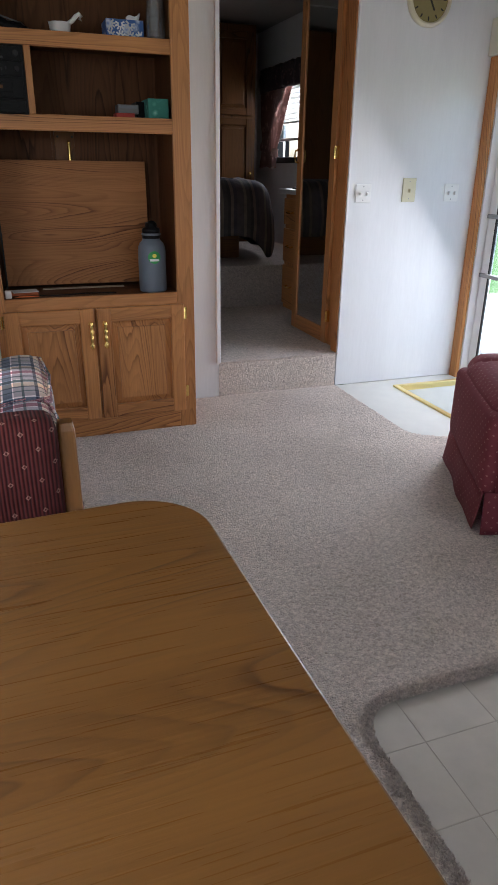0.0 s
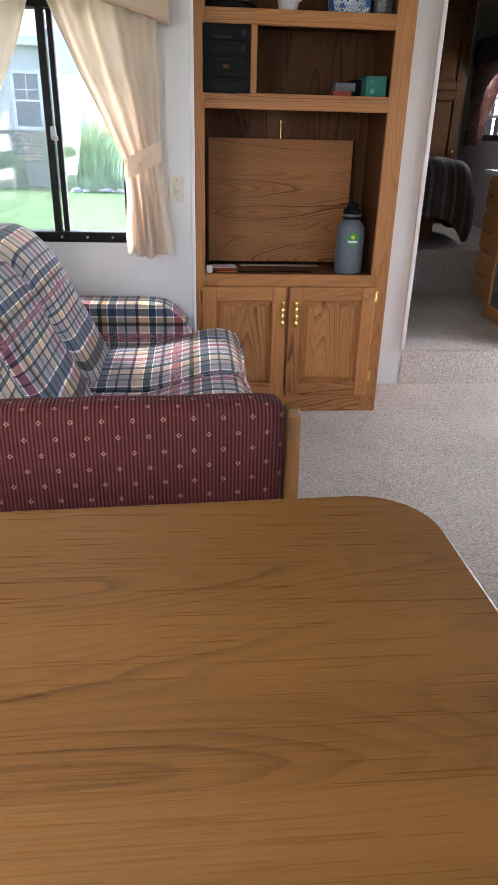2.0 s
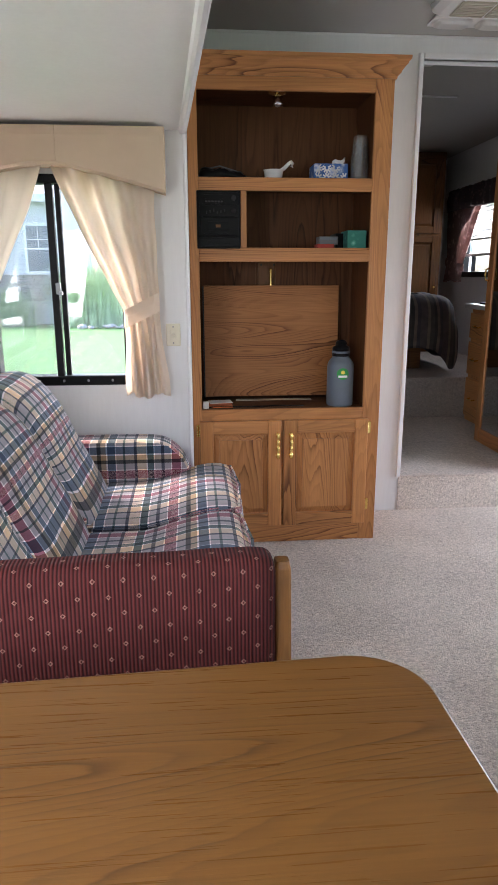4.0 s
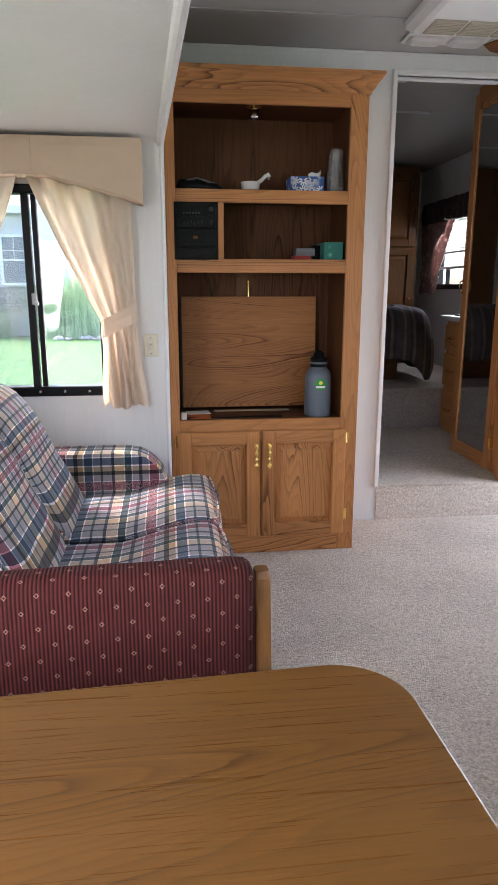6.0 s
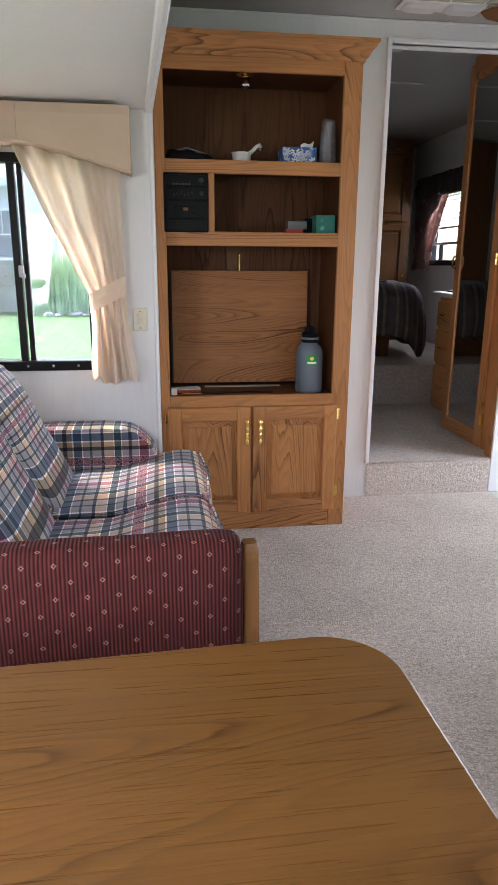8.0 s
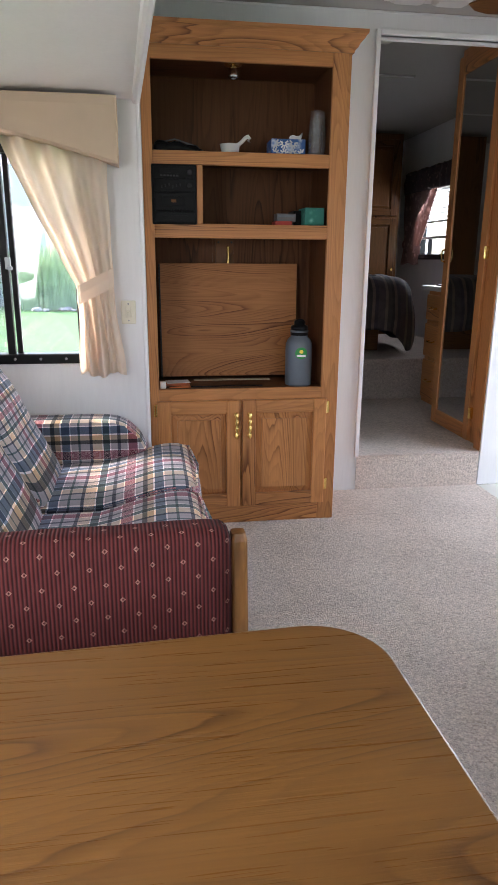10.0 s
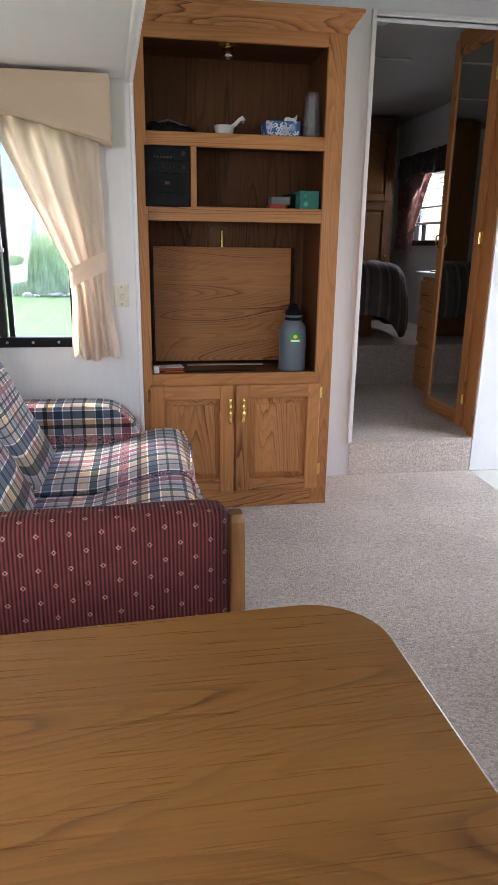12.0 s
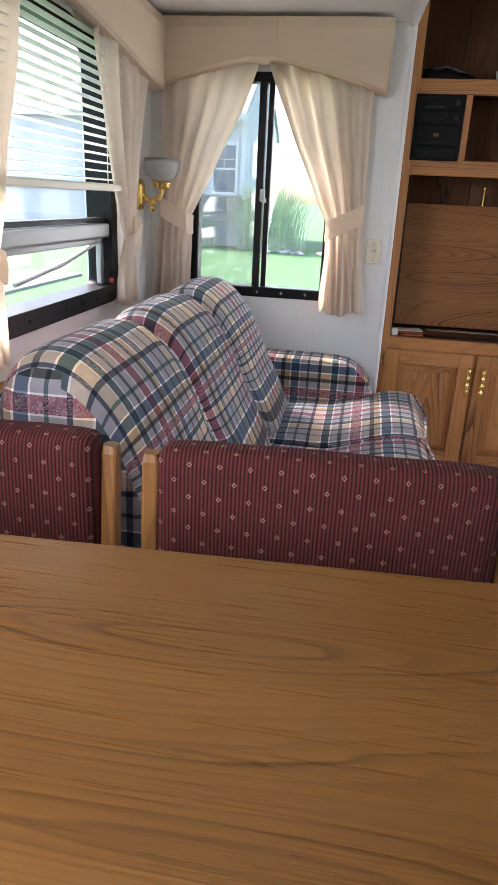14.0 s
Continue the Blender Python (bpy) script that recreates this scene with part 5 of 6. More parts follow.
def sofa():
    s = thing("sofa", (-0.15, 2.0, 0.0), "plaid sofa with rolled back cushions in blue, maroon and cream", "sofa")
    ys = [1.27, 1.72, 2.17, 2.60]
    part("base", join(bx(-0.60, 0.28, 1.28, 2.72, 0.03, 0.30, 0.02, 3)), plaid_mat, s)
    part("back_frame", join(bx(-0.62, -0.44, 1.30, 2.72, 0.05, 0.70, 0.03, 3)), plaid_mat, s)
    for y0, y1 in ((1.28, ys[1] - 0.004), (ys[1] + 0.004, ys[2] - 0.004), (ys[2] + 0.004, 2.685)):
        # the seat rises to a plump, rounded front edge
        bm = cushion(-0.20, 0.352, y0, y1, 0.290, 0.428, 0.055, (0.010, 0.0, 0.014), 18)
        for v in bm.verts:
            k = min(1.0, max(0.0, (v.co.x - 0.02) / 0.26))
            v.co.z += (0.054 * sweep(k) - 0.010) * min(1.0, max(0.0, (v.co.z - 0.29) / 0.10))
        part("seat_cushion", bm, plaid_mat, s, smooth=True)
        for z, rise in ((0.312, 0.0), (0.412, 1.0)):
            pts = [(x, y, z + rise * (0.054 * sweep(min(1.0, max(0.0, (x - 0.02) / 0.26))) - 0.010)) for x, y in
                   ((-0.1, y0 + 0.012), (0.05, y0 + 0.010), (0.15, y0 + 0.010), (0.23, y0 + 0.010), (0.30, y0 + 0.010), (0.340, y0 + 0.03), (0.357, (y0 + y1) / 2), (0.340, y1 - 0.03), (0.30, y1 - 0.010), (0.23, y1 - 0.010), (0.15, y1 - 0.010), (0.05, y1 - 0.010), (-0.1, y1 - 0.012))]
            part("piping", tube(pts, 0.005, 8), plaid_mat, s, smooth=True)
    prof = [(-0.10, 0.40), (-0.135, 0.50), (-0.185, 0.60), (-0.235, 0.71), (-0.290, 0.792), (-0.355, 0.840), (-0.420, 0.842), (-0.470, 0.800), (-0.490, 0.71), (-0.485, 0.58), (-0.43, 0.47), (-0.30, 0.405), (-0.2, 0.385)]
    cx, cz = -0.31, 0.61
    for n, (y0, y1) in enumerate(zip(ys, ys[1:])):
        rows, uvs = [], []
        lens = [0.0]
        for a, b in zip(prof, prof[1:]):
            lens.append(lens[-1] + math.dist(a, b))
        steps = 14
        fine = []
        for i in range(len(prof)):
            p0, p1, p2, p3 = prof[i - 1], prof[i], prof[(i + 1) % len(prof)], prof[(i + 2) % len(prof)]
            for k in range(4):
                t = k / 4
                fine.append(tuple(0.5 * (2 * p1[c] + (p2[c] - p0[c]) * t + (2 * p0[c] - 5 * p1[c] + 4 * p2[c] - p3[c]) * t * t + (3 * p1[c] - p0[c] - 3 * p2[c] + p3[c]) * t ** 3) for c in (0, 1)))
        for i in range(steps + 1):
            k = i / steps
            u = math.cos(math.pi * (1 - k))
            y = (y0 + y1) / 2 + (y1 - y0 + 0.012) / 2 * u
            sc = (1 - abs(u) ** 5) ** 0.42 if abs(u) < 0.9999 else 0.0
            sc = 0.66 + 0.34 * sc
            rows.append([(cx + (x - cx) * sc, y, cz + (z - cz) * sc + 0.005 * noise.noise(Vector((x * 8, y * 8, z * 8)))) for x, z in fine])
        bm = surface(rows, closed=True)
        lay = bm.loops.layers.uv.verify()
        for f in bm.faces:
            for l in f.loops:
                c = l.vert.co
                a = math.atan2(c.z - cz, c.x - cx)
                a = a if a > -1.6 else a + 6.283
                l[lay].uv = (c.y + n * 0.02, a * 0.205) if abs(f.normal.y) < 0.75 else (c.x, c.z)
        part("back_cushion", bm, plaid_mat, s, smooth=True, keep_uv=True)
    arm = [(-0.45, 0.30), (0.190, 0.30), (0.200, 0.40), (0.192, 0.450), (0.165, 0.510), (0.115, 0.556), (0.075, 0.570), (0.0, 0.574), (-0.45, 0.574)]
    bm = prism(arm, 1, 2.60, 2.735, 0.018)
    part("arm", bm, plaid_mat, s)
    part("arm", prism([(-0.45, 0.05), (0.215, 0.05), (0.225, 0.2), (0.2, 0.29), (-0.45, 0.29)], 1, 1.25, 1.29, 0.012), plaid_mat, s)
    for x, y in ((-0.5, 1.34), (0.22, 1.34), (-0.5, 2.66), (0.22, 2.66)):
        part("foot", lathe([(0.018, 0.0), (0.024, 0.02), (0.026, 0.034)], (x, y, 0.0), 12), dark_oak[2], s)


sofa()
solid("sofa_ledge", bx(SIDE + 0.001, -0.625, 1.0, ENDW - 0.02, 0.655, 0.685, 0.006), oak[1], "narrow oak ledge along the slide-out wall", "ledge")

# ---------------------------------------------------------------- dinette
TABLE_Z, TABLE_FAR, TABLE_RIGHT = 0.752, 0.905, 0.441
ASKEW = radians(3.0)


def askew(x, y):
    """The dinette stands a little askew to the walls: a turn about an upright through x, y."""
    return Matrix.Translation((x, y, 0)) @ Matrix.Rotation(ASKEW, 4, "Z") @ Matrix.Translation((-x, -y, 0))


def rounded_outline(x0, x1, y0, y1, r, n=10):
    pts = []
    for cx, cy, s in ((x1 - r, y0 + r, -90), (x1 - r, y1 - r, 0), (x0 + r, y1 - r, 90), (x0 + r, y0 + r, 180)):
        pts += [(cx + r * math.cos(radians(s + k * 90 / n)), cy + r * math.sin(radians(s + k * 90 / n))) for k in range(n + 1)]
    return pts


def table():
    t = thing("dinette_table", (-0.09, 0.5, 0.0), "oak-grained dinette table with rounded corners on a pedestal", "table")
    x0, x1, y0, y1, r = SIDE + 0.045, TABLE_RIGHT, 0.02, TABLE_FAR, 0.078
    rows = []
    for inset, z in ((0.004, TABLE_Z - 0.030), (0.0, TABLE_Z - 0.026), (0.0, TABLE_Z - 0.0025), (0.0008, TABLE_Z - 0.0008), (0.0025, TABLE_Z)):
        rows.append([(x - math.tan(ASKEW / 2) * (y - 0.75), y + math.tan(ASKEW) * (x - 0.22), z) for x, y in rounded_outline(x0 + inset, x1 - inset, y0 + inset, y1 - inset, r - inset)])
    part("tabletop", surface(rows, closed=True), table_oak, t)
    part("pedestal", lathe([(0.030, 0.02), (0.030, 0.70)], (-0.09, 0.46, 0), 20), chrome, t)
    part("foot_plate", lathe([(0.16, 0.0), (0.165, 0.006), (0.05, 0.018), (0.034, 0.03)], (-0.09, 0.46, 0.0), 28), chrome, t)
    part("top_plate", lathe([(0.04, 0.69), (0.14, 0.714), (0.14, TABLE_Z - 0.030)], (-0.09, 0.46, 0.0), 28), chrome, t)


table()
CHAIR_W = 0.470
POST = 0.022


def dining_chair(x0, yb, label):
    """A low-backed dinette chair that faces -y; x0 is its left side, yb the back face of its posts."""
    x1 = x0 + CHAIR_W
    c = thing("dining_chair", ((x0 + x1) / 2, yb - 0.22, 0.0), label, "chair", "dinette chairs")
    for x in (x0, x1 - POST):
        rows = []
        for z, dy, w in ((0.0, 0.05, 0.028), (0.25, 0.0, 0.030), (0.44, -0.02, 0.031), (0.60, -0.012, 0.027), (0.776, 0.0, 0.023), (0.786, 0.0, 0.020)):
            k = 0.002 if z > 0.78 else 0.0
            rows.append([(x + k, yb - w + dy, z), (x + POST - k, yb - w + dy, z), (x + POST - k, yb + dy, z), (x + k, yb + dy, z)])
        bm = surface(rows, closed=True)
        bmesh.ops.bevel(bm, geom=[e for e in bm.edges if abs(e.verts[0].co.z - e.verts[1].co.z) > 0.005], offset=0.004, segments=2, profile=0.5, affect="EDGES")
        part("back_post", bm, shaded_post_oak, c)
    for x in (x0 + 0.004, x1 - 0.038):
        part("leg", bx(x, x + 0.034, yb - 0.43, yb - 0.396, 0.0, 0.40, 0.004), shaded_post_oak, c)
        part("side_rail", bx(x + 0.004, x + 0.026, yb - 0.40, yb - 0.04, 0.33, 0.39, 0.004), oak[1], c)
    part("front_rail", bx(x0 + 0.03, x1 - 0.03, yb - 0.425, yb - 0.402, 0.33, 0.39, 0.004), oak[0], c)
    part("stretcher", bx(x0 + 0.02, x1 - 0.02, yb - 0.025, yb - 0.003, 0.20, 0.235, 0.004), oak[0], c)
    part("seat", cushion(x0 + 0.004, x1 - 0.004, yb - 0.44, yb - 0.03, 0.385, 0.455, 0.03, (0, 0, 0.015), 10), maroon_rib, c, smooth=True)
    part("backrest", uv_front(cushion(x0 + POST + 0.001, x1 - POST - 0.001, yb - 0.048, yb + 0.010, 0.480, 0.806, 0.020, (0, 0.010, 0), 14)), maroon_rib, c, "maroon ribbed fabric with small diamonds", smooth=True, keep_uv=True)
    return c


first = dining_chair(-0.141, 1.095, "oak dinette chair with a maroon diamond-dotted padded back")
TURN = askew(0.20, 1.09)
first.matrix_basis = TURN @ first.matrix_basis
copy_thing(first, TURN @ Matrix.Translation((-0.141 - 0.044 - CHAIR_W / 2, 1.118 - 0.22, 0.0)) @ Matrix.Rotation(radians(-2), 4, "Z"))

# ---------------------------------------------------------------- recliner


def recliner():
    near, far = Vector((1.610, 1.775, 0)), Vector((1.865, 2.305, 0))
    u = (far - near).normalized()
    w = Vector((u.y, -u.x, 0))
    m = Matrix(((u.x, w.x, 0, near.x), (u.y, w.y, 0, near.y), (0, 0, 1, 0), (0, 0, 0, 1)))
    r = tagged(new("recliner"), "maroon dotted fabric recliner with a pleated skirt", "armchair")
    r.matrix_basis = m
    ln = (far - near).length

    def add(name, bm, material, label="", smooth=False):
        ob = part(name, bm, material, None, label, smooth)
        ob.parent = r
        return ob
    add("seat", cushion(0.02, ln - 0.02, 0.0, 0.62, 0.14, 0.44, 0.07, (0.0, 0.008, 0.02), 14), maroon_plain, smooth=True)
    add("front_panel", cushion(0.0, ln, -0.015, 0.05, 0.13, 0.40, 0.03, (0, 0.01, 0), 12), maroon_plain, smooth=True)
    for a, b in ((-0.03, 0.13), (ln - 0.13, ln + 0.03)):
        add("arm", cushion(a, b, 0.02, 0.66, 0.12, 0.452, 0.06, (0.0, 0, 0.008), 14), maroon_plain, smooth=True)
    add("backrest", cushion(0.02, ln - 0.02, 0.56, 0.82, 0.20, 1.02, 0.09, (0, 0.02, 0.01), 14), maroon_plain, smooth=True)
    for face in range(4):
        n = 44
        rows = []
        for i in range(n + 1):
            s = i / n
            if face == 0:
                p, nrm = Vector((s * ln, 0.0)), Vector((0, -1))
            elif face == 1:
                p, nrm = Vector((ln, s * 0.74)), Vector((1, 0))
            elif face == 2:
                p, nrm = Vector((ln * (1 - s), 0.74)), Vector((0, 1))
            else:
                p, nrm = Vector((0.0, 0.74 * (1 - s))), Vector((-1, 0))
            fold = 0.003 * math.sin(s * 6) + 0.002 * math.sin(s * 17 + face)
            row = []
            for z, o in ((0.150, 0.004), (0.11, 0.010 + fold * 0.4), (0.06, 0.016 + fold * 0.8), (0.015 + 0.006 * math.sin(s * 11), 0.024 + fold)):
                q = p + nrm * o
                row.append((q.x, q.y, z))
            rows.append(row)
        add("skirt", surface(rows, thick=0.003), maroon_plain, "pleated maroon skirt", smooth=True)
    add("base", bx(0.06, ln - 0.06, 0.08, 0.66, 0.0, 0.16, 0.01), dark_oak[0])


recliner()

# ---------------------------------------------------------------- entry door
def entry_door():
    fr = thing("door_entry", (RIGHT, 2.92, -0.3), "white glazed entry door with grey push bars in an oak casing", "door")
    fr["kind"] = "structure"
    part("door_casing", bx(RIGHT - 0.024, RIGHT - 0.0005, 3.292, REAR - 0.001, -0.024, 1.60, 0.004), oak[2], fr, "oak door casing")
    part("door_casing", bx(RIGHT - 0.024, RIGHT - 0.0005, 2.50, 2.555, -0.30, 1.60, 0.004), oak[2], fr, "oak door casing")
    part("door_head", bx(RIGHT - 0.045, RIGHT - 0.0005, 2.48, REAR - 0.002, 1.60, 1.76, 0.006), ivory, fr, "ivory head box over the door")
    part("jamb", bx(RIGHT + 0.0005, RIGHT + 0.08, 3.284, 3.2995, -0.30, 1.58), trim_white, fr)
    part("jamb", bx(RIGHT + 0.0005, RIGHT + 0.08, 2.5505, 2.566, -0.30, 1.58), trim_white, fr)
    x = RIGHT + 0.045
    part("door_stile", bx(x, x + 0.02, 3.215, 3.283, -0.28, 1.57, 0.004), trim_white, fr)
    part("door_stile", bx(x, x + 0.02, 2.567, 2.63, -0.28, 1.57, 0.004), trim_white, fr)
    part("door_rail", bx(x, x + 0.02, 2.63, 3.215, 1.50, 1.57, 0.004), trim_white, fr)
    part("door_rail", bx(x, x + 0.02, 2.63, 3.215, -0.28, -0.18, 0.004), trim_white, fr)
    part("seal", bx(x - 0.006, x + 0.004, 3.206, 3.218, -0.26, 1.55, 0.002), rubber, fr)
    for z in (0.57, 0.87):
        part("push_bar", bx(x - 0.014, x + 0.004, 2.58, 3.28, z - 0.011, z + 0.011, 0.005), grey_alu, fr, "grey metal push bar")
    p = part("pane", bx(x + 0.008, x + 0.012, 2.63, 3.215, -0.18, 1.50), glass, fr)
    p.visible_shadow = False


entry_door()

# ---------------------------------------------------------------- ceiling fittings


def air_conditioner():
    a = thing("ceiling_air_conditioner", (1.60, 2.72, CEIL), "off-white ceiling air-conditioner shroud with tan grilles", "air conditioner")
    x0, x1, y0, y1 = 1.130, 1.78, 2.40, 3.065
    rows = []
    for inset, z in ((0.0, CEIL - 0.001), (0.004, CEIL - 0.022), (0.03, CEIL - 0.040), (0.05, CEIL - 0.044)):
        rows.append([(x, y, z) for x, y in rounded_outline(x0 + inset, x1 - inset, y0 + inset, y1 - inset, 0.05, 5)])
    part("shroud", surface(rows, closed=True), white_plastic, a)
    for k in range(4):
        xa = 1.195 + k * 0.135
        g = part("grille", bx(xa, xa + 0.125, 2.865, 3.000, CEIL - 0.049, CEIL - 0.0435, 0.002), vent_tan, a, "tan air grille")
        for j in range(9):
            part("louvre", bx(xa + 0.004, xa + 0.121, 2.867 + j * 0.0145, 2.875 + j * 0.0145, CEIL - 0.052, CEIL - 0.0485), vent_tan, a)


air_conditioner()


def ceiling_lamp(x0, x1, y0, y1, z, name="ceiling_light"):
    l = thing(name, ((x0 + x1) / 2, (y0 + y1) / 2, z), "low white ceiling light with two plastic lenses", "ceiling light")
    part("base", bx(x0, x1, y0, y1, z - 0.010, z - 0.0005, 0.004), white_plastic, l)
    half = (x1 - x0) / 2
    for k in range(2):
        xa = x0 + 0.012 + k * half
        xb = xa + half - 0.024
        rows = []
        for inset, zz in ((0.0, z - 0.008), (0.004, z - 0.018), (0.016, z - 0.026)):
            rows.append([(x, y, zz) for x, y in rounded_outline(xa + inset, xb - inset, y0 + 0.010 + inset, y1 - 0.010 - inset, 0.02, 4)])
        part("lens", surface(rows, closed=True), lens_plastic, l)


ceiling_lamp(1.185, 1.535, 3.115, 3.225, CEIL)
ceiling_lamp(1.28, 1.48, 3.82, 3.94, CEILB)


def ceiling_fan():
    f = thing("ceiling_fan", (2.035, 2.99, CEIL), "brown-bladed ceiling fan under the living-room ceiling", "fan")
    f["category"] = "fan"
    c = (2.035, 2.99)
    part("hub", lathe([(0.01, -0.17), (0.06, -0.16), (0.08, -0.13), (0.08, -0.09), (0.05, -0.07), (0.03, -0.05), (0.07, -0.03), (0.075, -0.0005)], (*c, CEIL), 28), brass, f, smooth=True)
    for k in range(5):
        m = Matrix.Translation((*c, CEIL - 0.070)) @ Matrix.Rotation(radians(177 + 72 * k), 4, "Z") @ Matrix.Rotation(radians(9), 4, "X")
        ol = [(0.14, -0.04), (0.30, -0.055), (0.48, -0.060), (0.54, -0.040), (0.58, 0.0), (0.55, 0.035), (0.48, 0.060), (0.30, 0.055), (0.14, 0.04)]
        part("blade", moved(prism(ol, 2, -0.003, 0.003), m), dark_oak[0], f, "dark wooden blade")
        part("bracket", moved(bx(0.05, 0.18, -0.012, 0.012, -0.008, -0.003, 0.002), m), brass, f)


ceiling_fan()

# ---------------------------------------------------------------- bedroom


def mirror_closet():
    c = thing("mirrored_closet", (2.1, 3.7, STEP), "oak closet with a tall mirrored door and brass pulls", "closet")
    x, y0, y1, z0, z1 = 1.908, REAR + 0.062, 4.02, STEP + 0.002, CEILB - 0.004
    part("body", bx(x + 0.02, 2.60, y0, y1, z0, z1, 0.002), oak[2], c)
    part("face_frame", join(bx(x, x + 0.02, y0 - 0.0, y0 + 0.14, z0, z1, 0.002), bx(x, x + 0.02, y1 - 0.02, y1, z0, z1, 0.002)), oak[2], c)
    part("face_rail", bx(x + 0.0005, x + 0.02, y0 + 0.10, y1 - 0.02, z1 - 0.06, z1, 0.002), oak[1], c)
    part("face_rail", bx(x + 0.0005, x + 0.02, y0 + 0.10, y1 - 0.02, z0, z0 + 0.035, 0.002), oak[1], c)
    d0, d1, s = y0 + 0.122, y1 - 0.004, 0.062
    zd0, zd1 = z0 + 0.006, z1 - 0.040
    part("door_stile", bx(x - 0.020, x - 0.0008, d0, d0 + s, zd0, zd1, 0.004), oak[2], c)
    part("door_stile", bx(x - 0.020, x - 0.0008, d1 - s, d1, zd0, zd1, 0.004), oak[2], c)
    part("door_rail", bx(x - 0.0195, x - 0.0008, d0 + s, d1 - s, zd0, zd0 + s + 0.02, 0.004), oak[1], c)
    part("door_rail", bx(x - 0.0195, x - 0.0008, d0 + s, d1 - s, zd1 - s - 0.03, zd1, 0.004), oak[1], c)
    part("mirror", bx(x - 0.012, x - 0.006, d0 + s - 0.005, d1 - s + 0.005, zd0 + s, zd1 - s), mirror, c, "tall mirror panel")
    for z in (1.165, 0.34, 1.9):
        part("hinge", join(bx(x - 0.024, x - 0.004, d0 - 0.014, d0 + 0.004, z - 0.03, z + 0.03, 0.002), tube([(x - 0.022, d0 - 0.004, z - 0.03), (x - 0.022, d0 - 0.004, z + 0.03)], 0.006, 10)), brass, c, "small brass hinge")
    part("return_panel", bx(1.866, 1.8735, REAR + 0.003, REAR + 0.0615, STEP + 0.004, 2.043, 0.001), oak[2], c, "oak return at the opening")
    hy = d1 - 0.022
    pts = [(x - 0.021, hy, 1.115), (x - 0.040, hy, 1.122), (x - 0.044, hy, 1.15), (x - 0.040, hy, 1.178), (x - 0.021, hy, 1.185)]
    part("pull", tube(pts, 0.005, 10), brass, c, "brass bow pull", smooth=True)


mirror_closet()


def dresser():
    d = thing("bedroom_dresser", (2.3, 4.3, STEP), "oak drawer chest with brass pulls and a pale worktop", "dresser")
    x, y0, y1 = 2.06, 4.025, 4.62
    part("body", bx(x + 0.02, 2.60, y0, y1, STEP + 0.002, 0.93, 0.002), oak[2], d)
    for z0, z1 in ((0.74, 0.905), (0.50, 0.715), (0.215, 0.475)):
        dr = part("drawer", bx(x, x + 0.0195, y0 + 0.02, y1 - 0.015, z0, z1, 0.005), oak[1], d)
        zc, yc = (z0 + z1) / 2, y1 - 0.15
        part("pull", tube([(x - 0.001, yc - 0.04, zc), (x - 0.022, yc - 0.036, zc - 0.004), (x - 0.024, yc, zc - 0.006), (x - 0.022, yc + 0.036, zc - 0.004), (x - 0.001, yc + 0.04, zc)], 0.005, 8), brass, d, "brass bow pull")
    part("worktop", bx(x - 0.03, 2.61, y0, y1 + 0.02, 0.932, 0.962, 0.006), worktop, d, "pale laminate worktop")
    solid("dresser_tray", bx(x + 0.04, x + 0.30, y0 + 0.2, y1 - 0.05, 0.9625, 0.972, 0.003), dark_plastic, "dark flat tray on the dresser", "tray")


dresser()


def bed():
    b = thing("bed", (1.5, 5.7, STEP2), "bed under a dark striped quilt that hangs over its side", "bed")
    part("bed_box", bx(0.72, 1.92, 5.12, 6.45, STEP2 + 0.001, STEP2 + 0.24, 0.01), dark_oak[0], b)
    part("mattress", cushion(0.66, 1.95, 4.99, 6.5, STEP2 + 0.241, STEP2 + 0.46, 0.06, (0, 0, 0.02), 8), dull_black, b, smooth=True)
    # the quilt hangs in a fold round the bed's outer corner, where its tip reaches the platform
    top, cx, cy, rad = STEP2 + 0.545, 1.92, 5.16, 0.24
    outline = [(Vector((0.70 + 1.22 * i / 24, cy - rad)), Vector((0, -1)), 0.0) for i in range(24)]
    outline += [(Vector((cx + rad * math.cos(a), cy + rad * math.sin(a))), Vector((math.cos(a), math.sin(a))), math.sin((i / 20) * math.pi) ** 2) for i, a in [(i, -math.pi / 2 + i * math.pi / 40) for i in range(21)]]
    outline += [(Vector((cx + rad, cy + 1.2 * i / 16)), Vector((1, 0)), 0.0) for i in range(1, 17)]
    rows = []
    for n, (p, nrm, corner) in enumerate(outline):
        wave = 0.5 + 0.5 * math.sin(n * 0.55)
        hem = 0.64 - 0.02 * wave - 0.17 * corner - (0.10 if n > 44 else 0.0)
        row = []
        for k in range(26):
            if k < 8:
                q = k / 8
                inset, z = 0.22 * (1 - q) + 0.14 * q, top + 0.004 * math.sin(q * 3)
            elif k < 16:
                a = (k - 8) / 8 * math.pi / 2
                inset, z = 0.14 * (1 - math.sin(a)), top - 0.17 * (1 - math.cos(a))
            else:
                q = (k - 16) / 9
                inset, z = -(0.02 * wave + 0.03 * corner) * math.sin(q * 2.6), top - 0.17 + (hem - top + 0.17) * q
            w = p - nrm * inset
            d = noise.noise(Vector((w.x * 7, w.y * 7, z * 6)))
            row.append((w.x + 0.022 * d, w.y + 0.022 * d, max(STEP2 + 0.016, z + 0.014 * noise.noise(Vector((w.x * 9, w.y * 9, 2))))))
        rows.append(row)
    part("quilt", join(surface(rows, thick=0.012), bx(0.70, cx + 0.03, cy - 0.03, 6.19, top - 0.05, top - 0.004, 0.01)), quilt, b, "dark striped quilt", smooth=True)


bed()


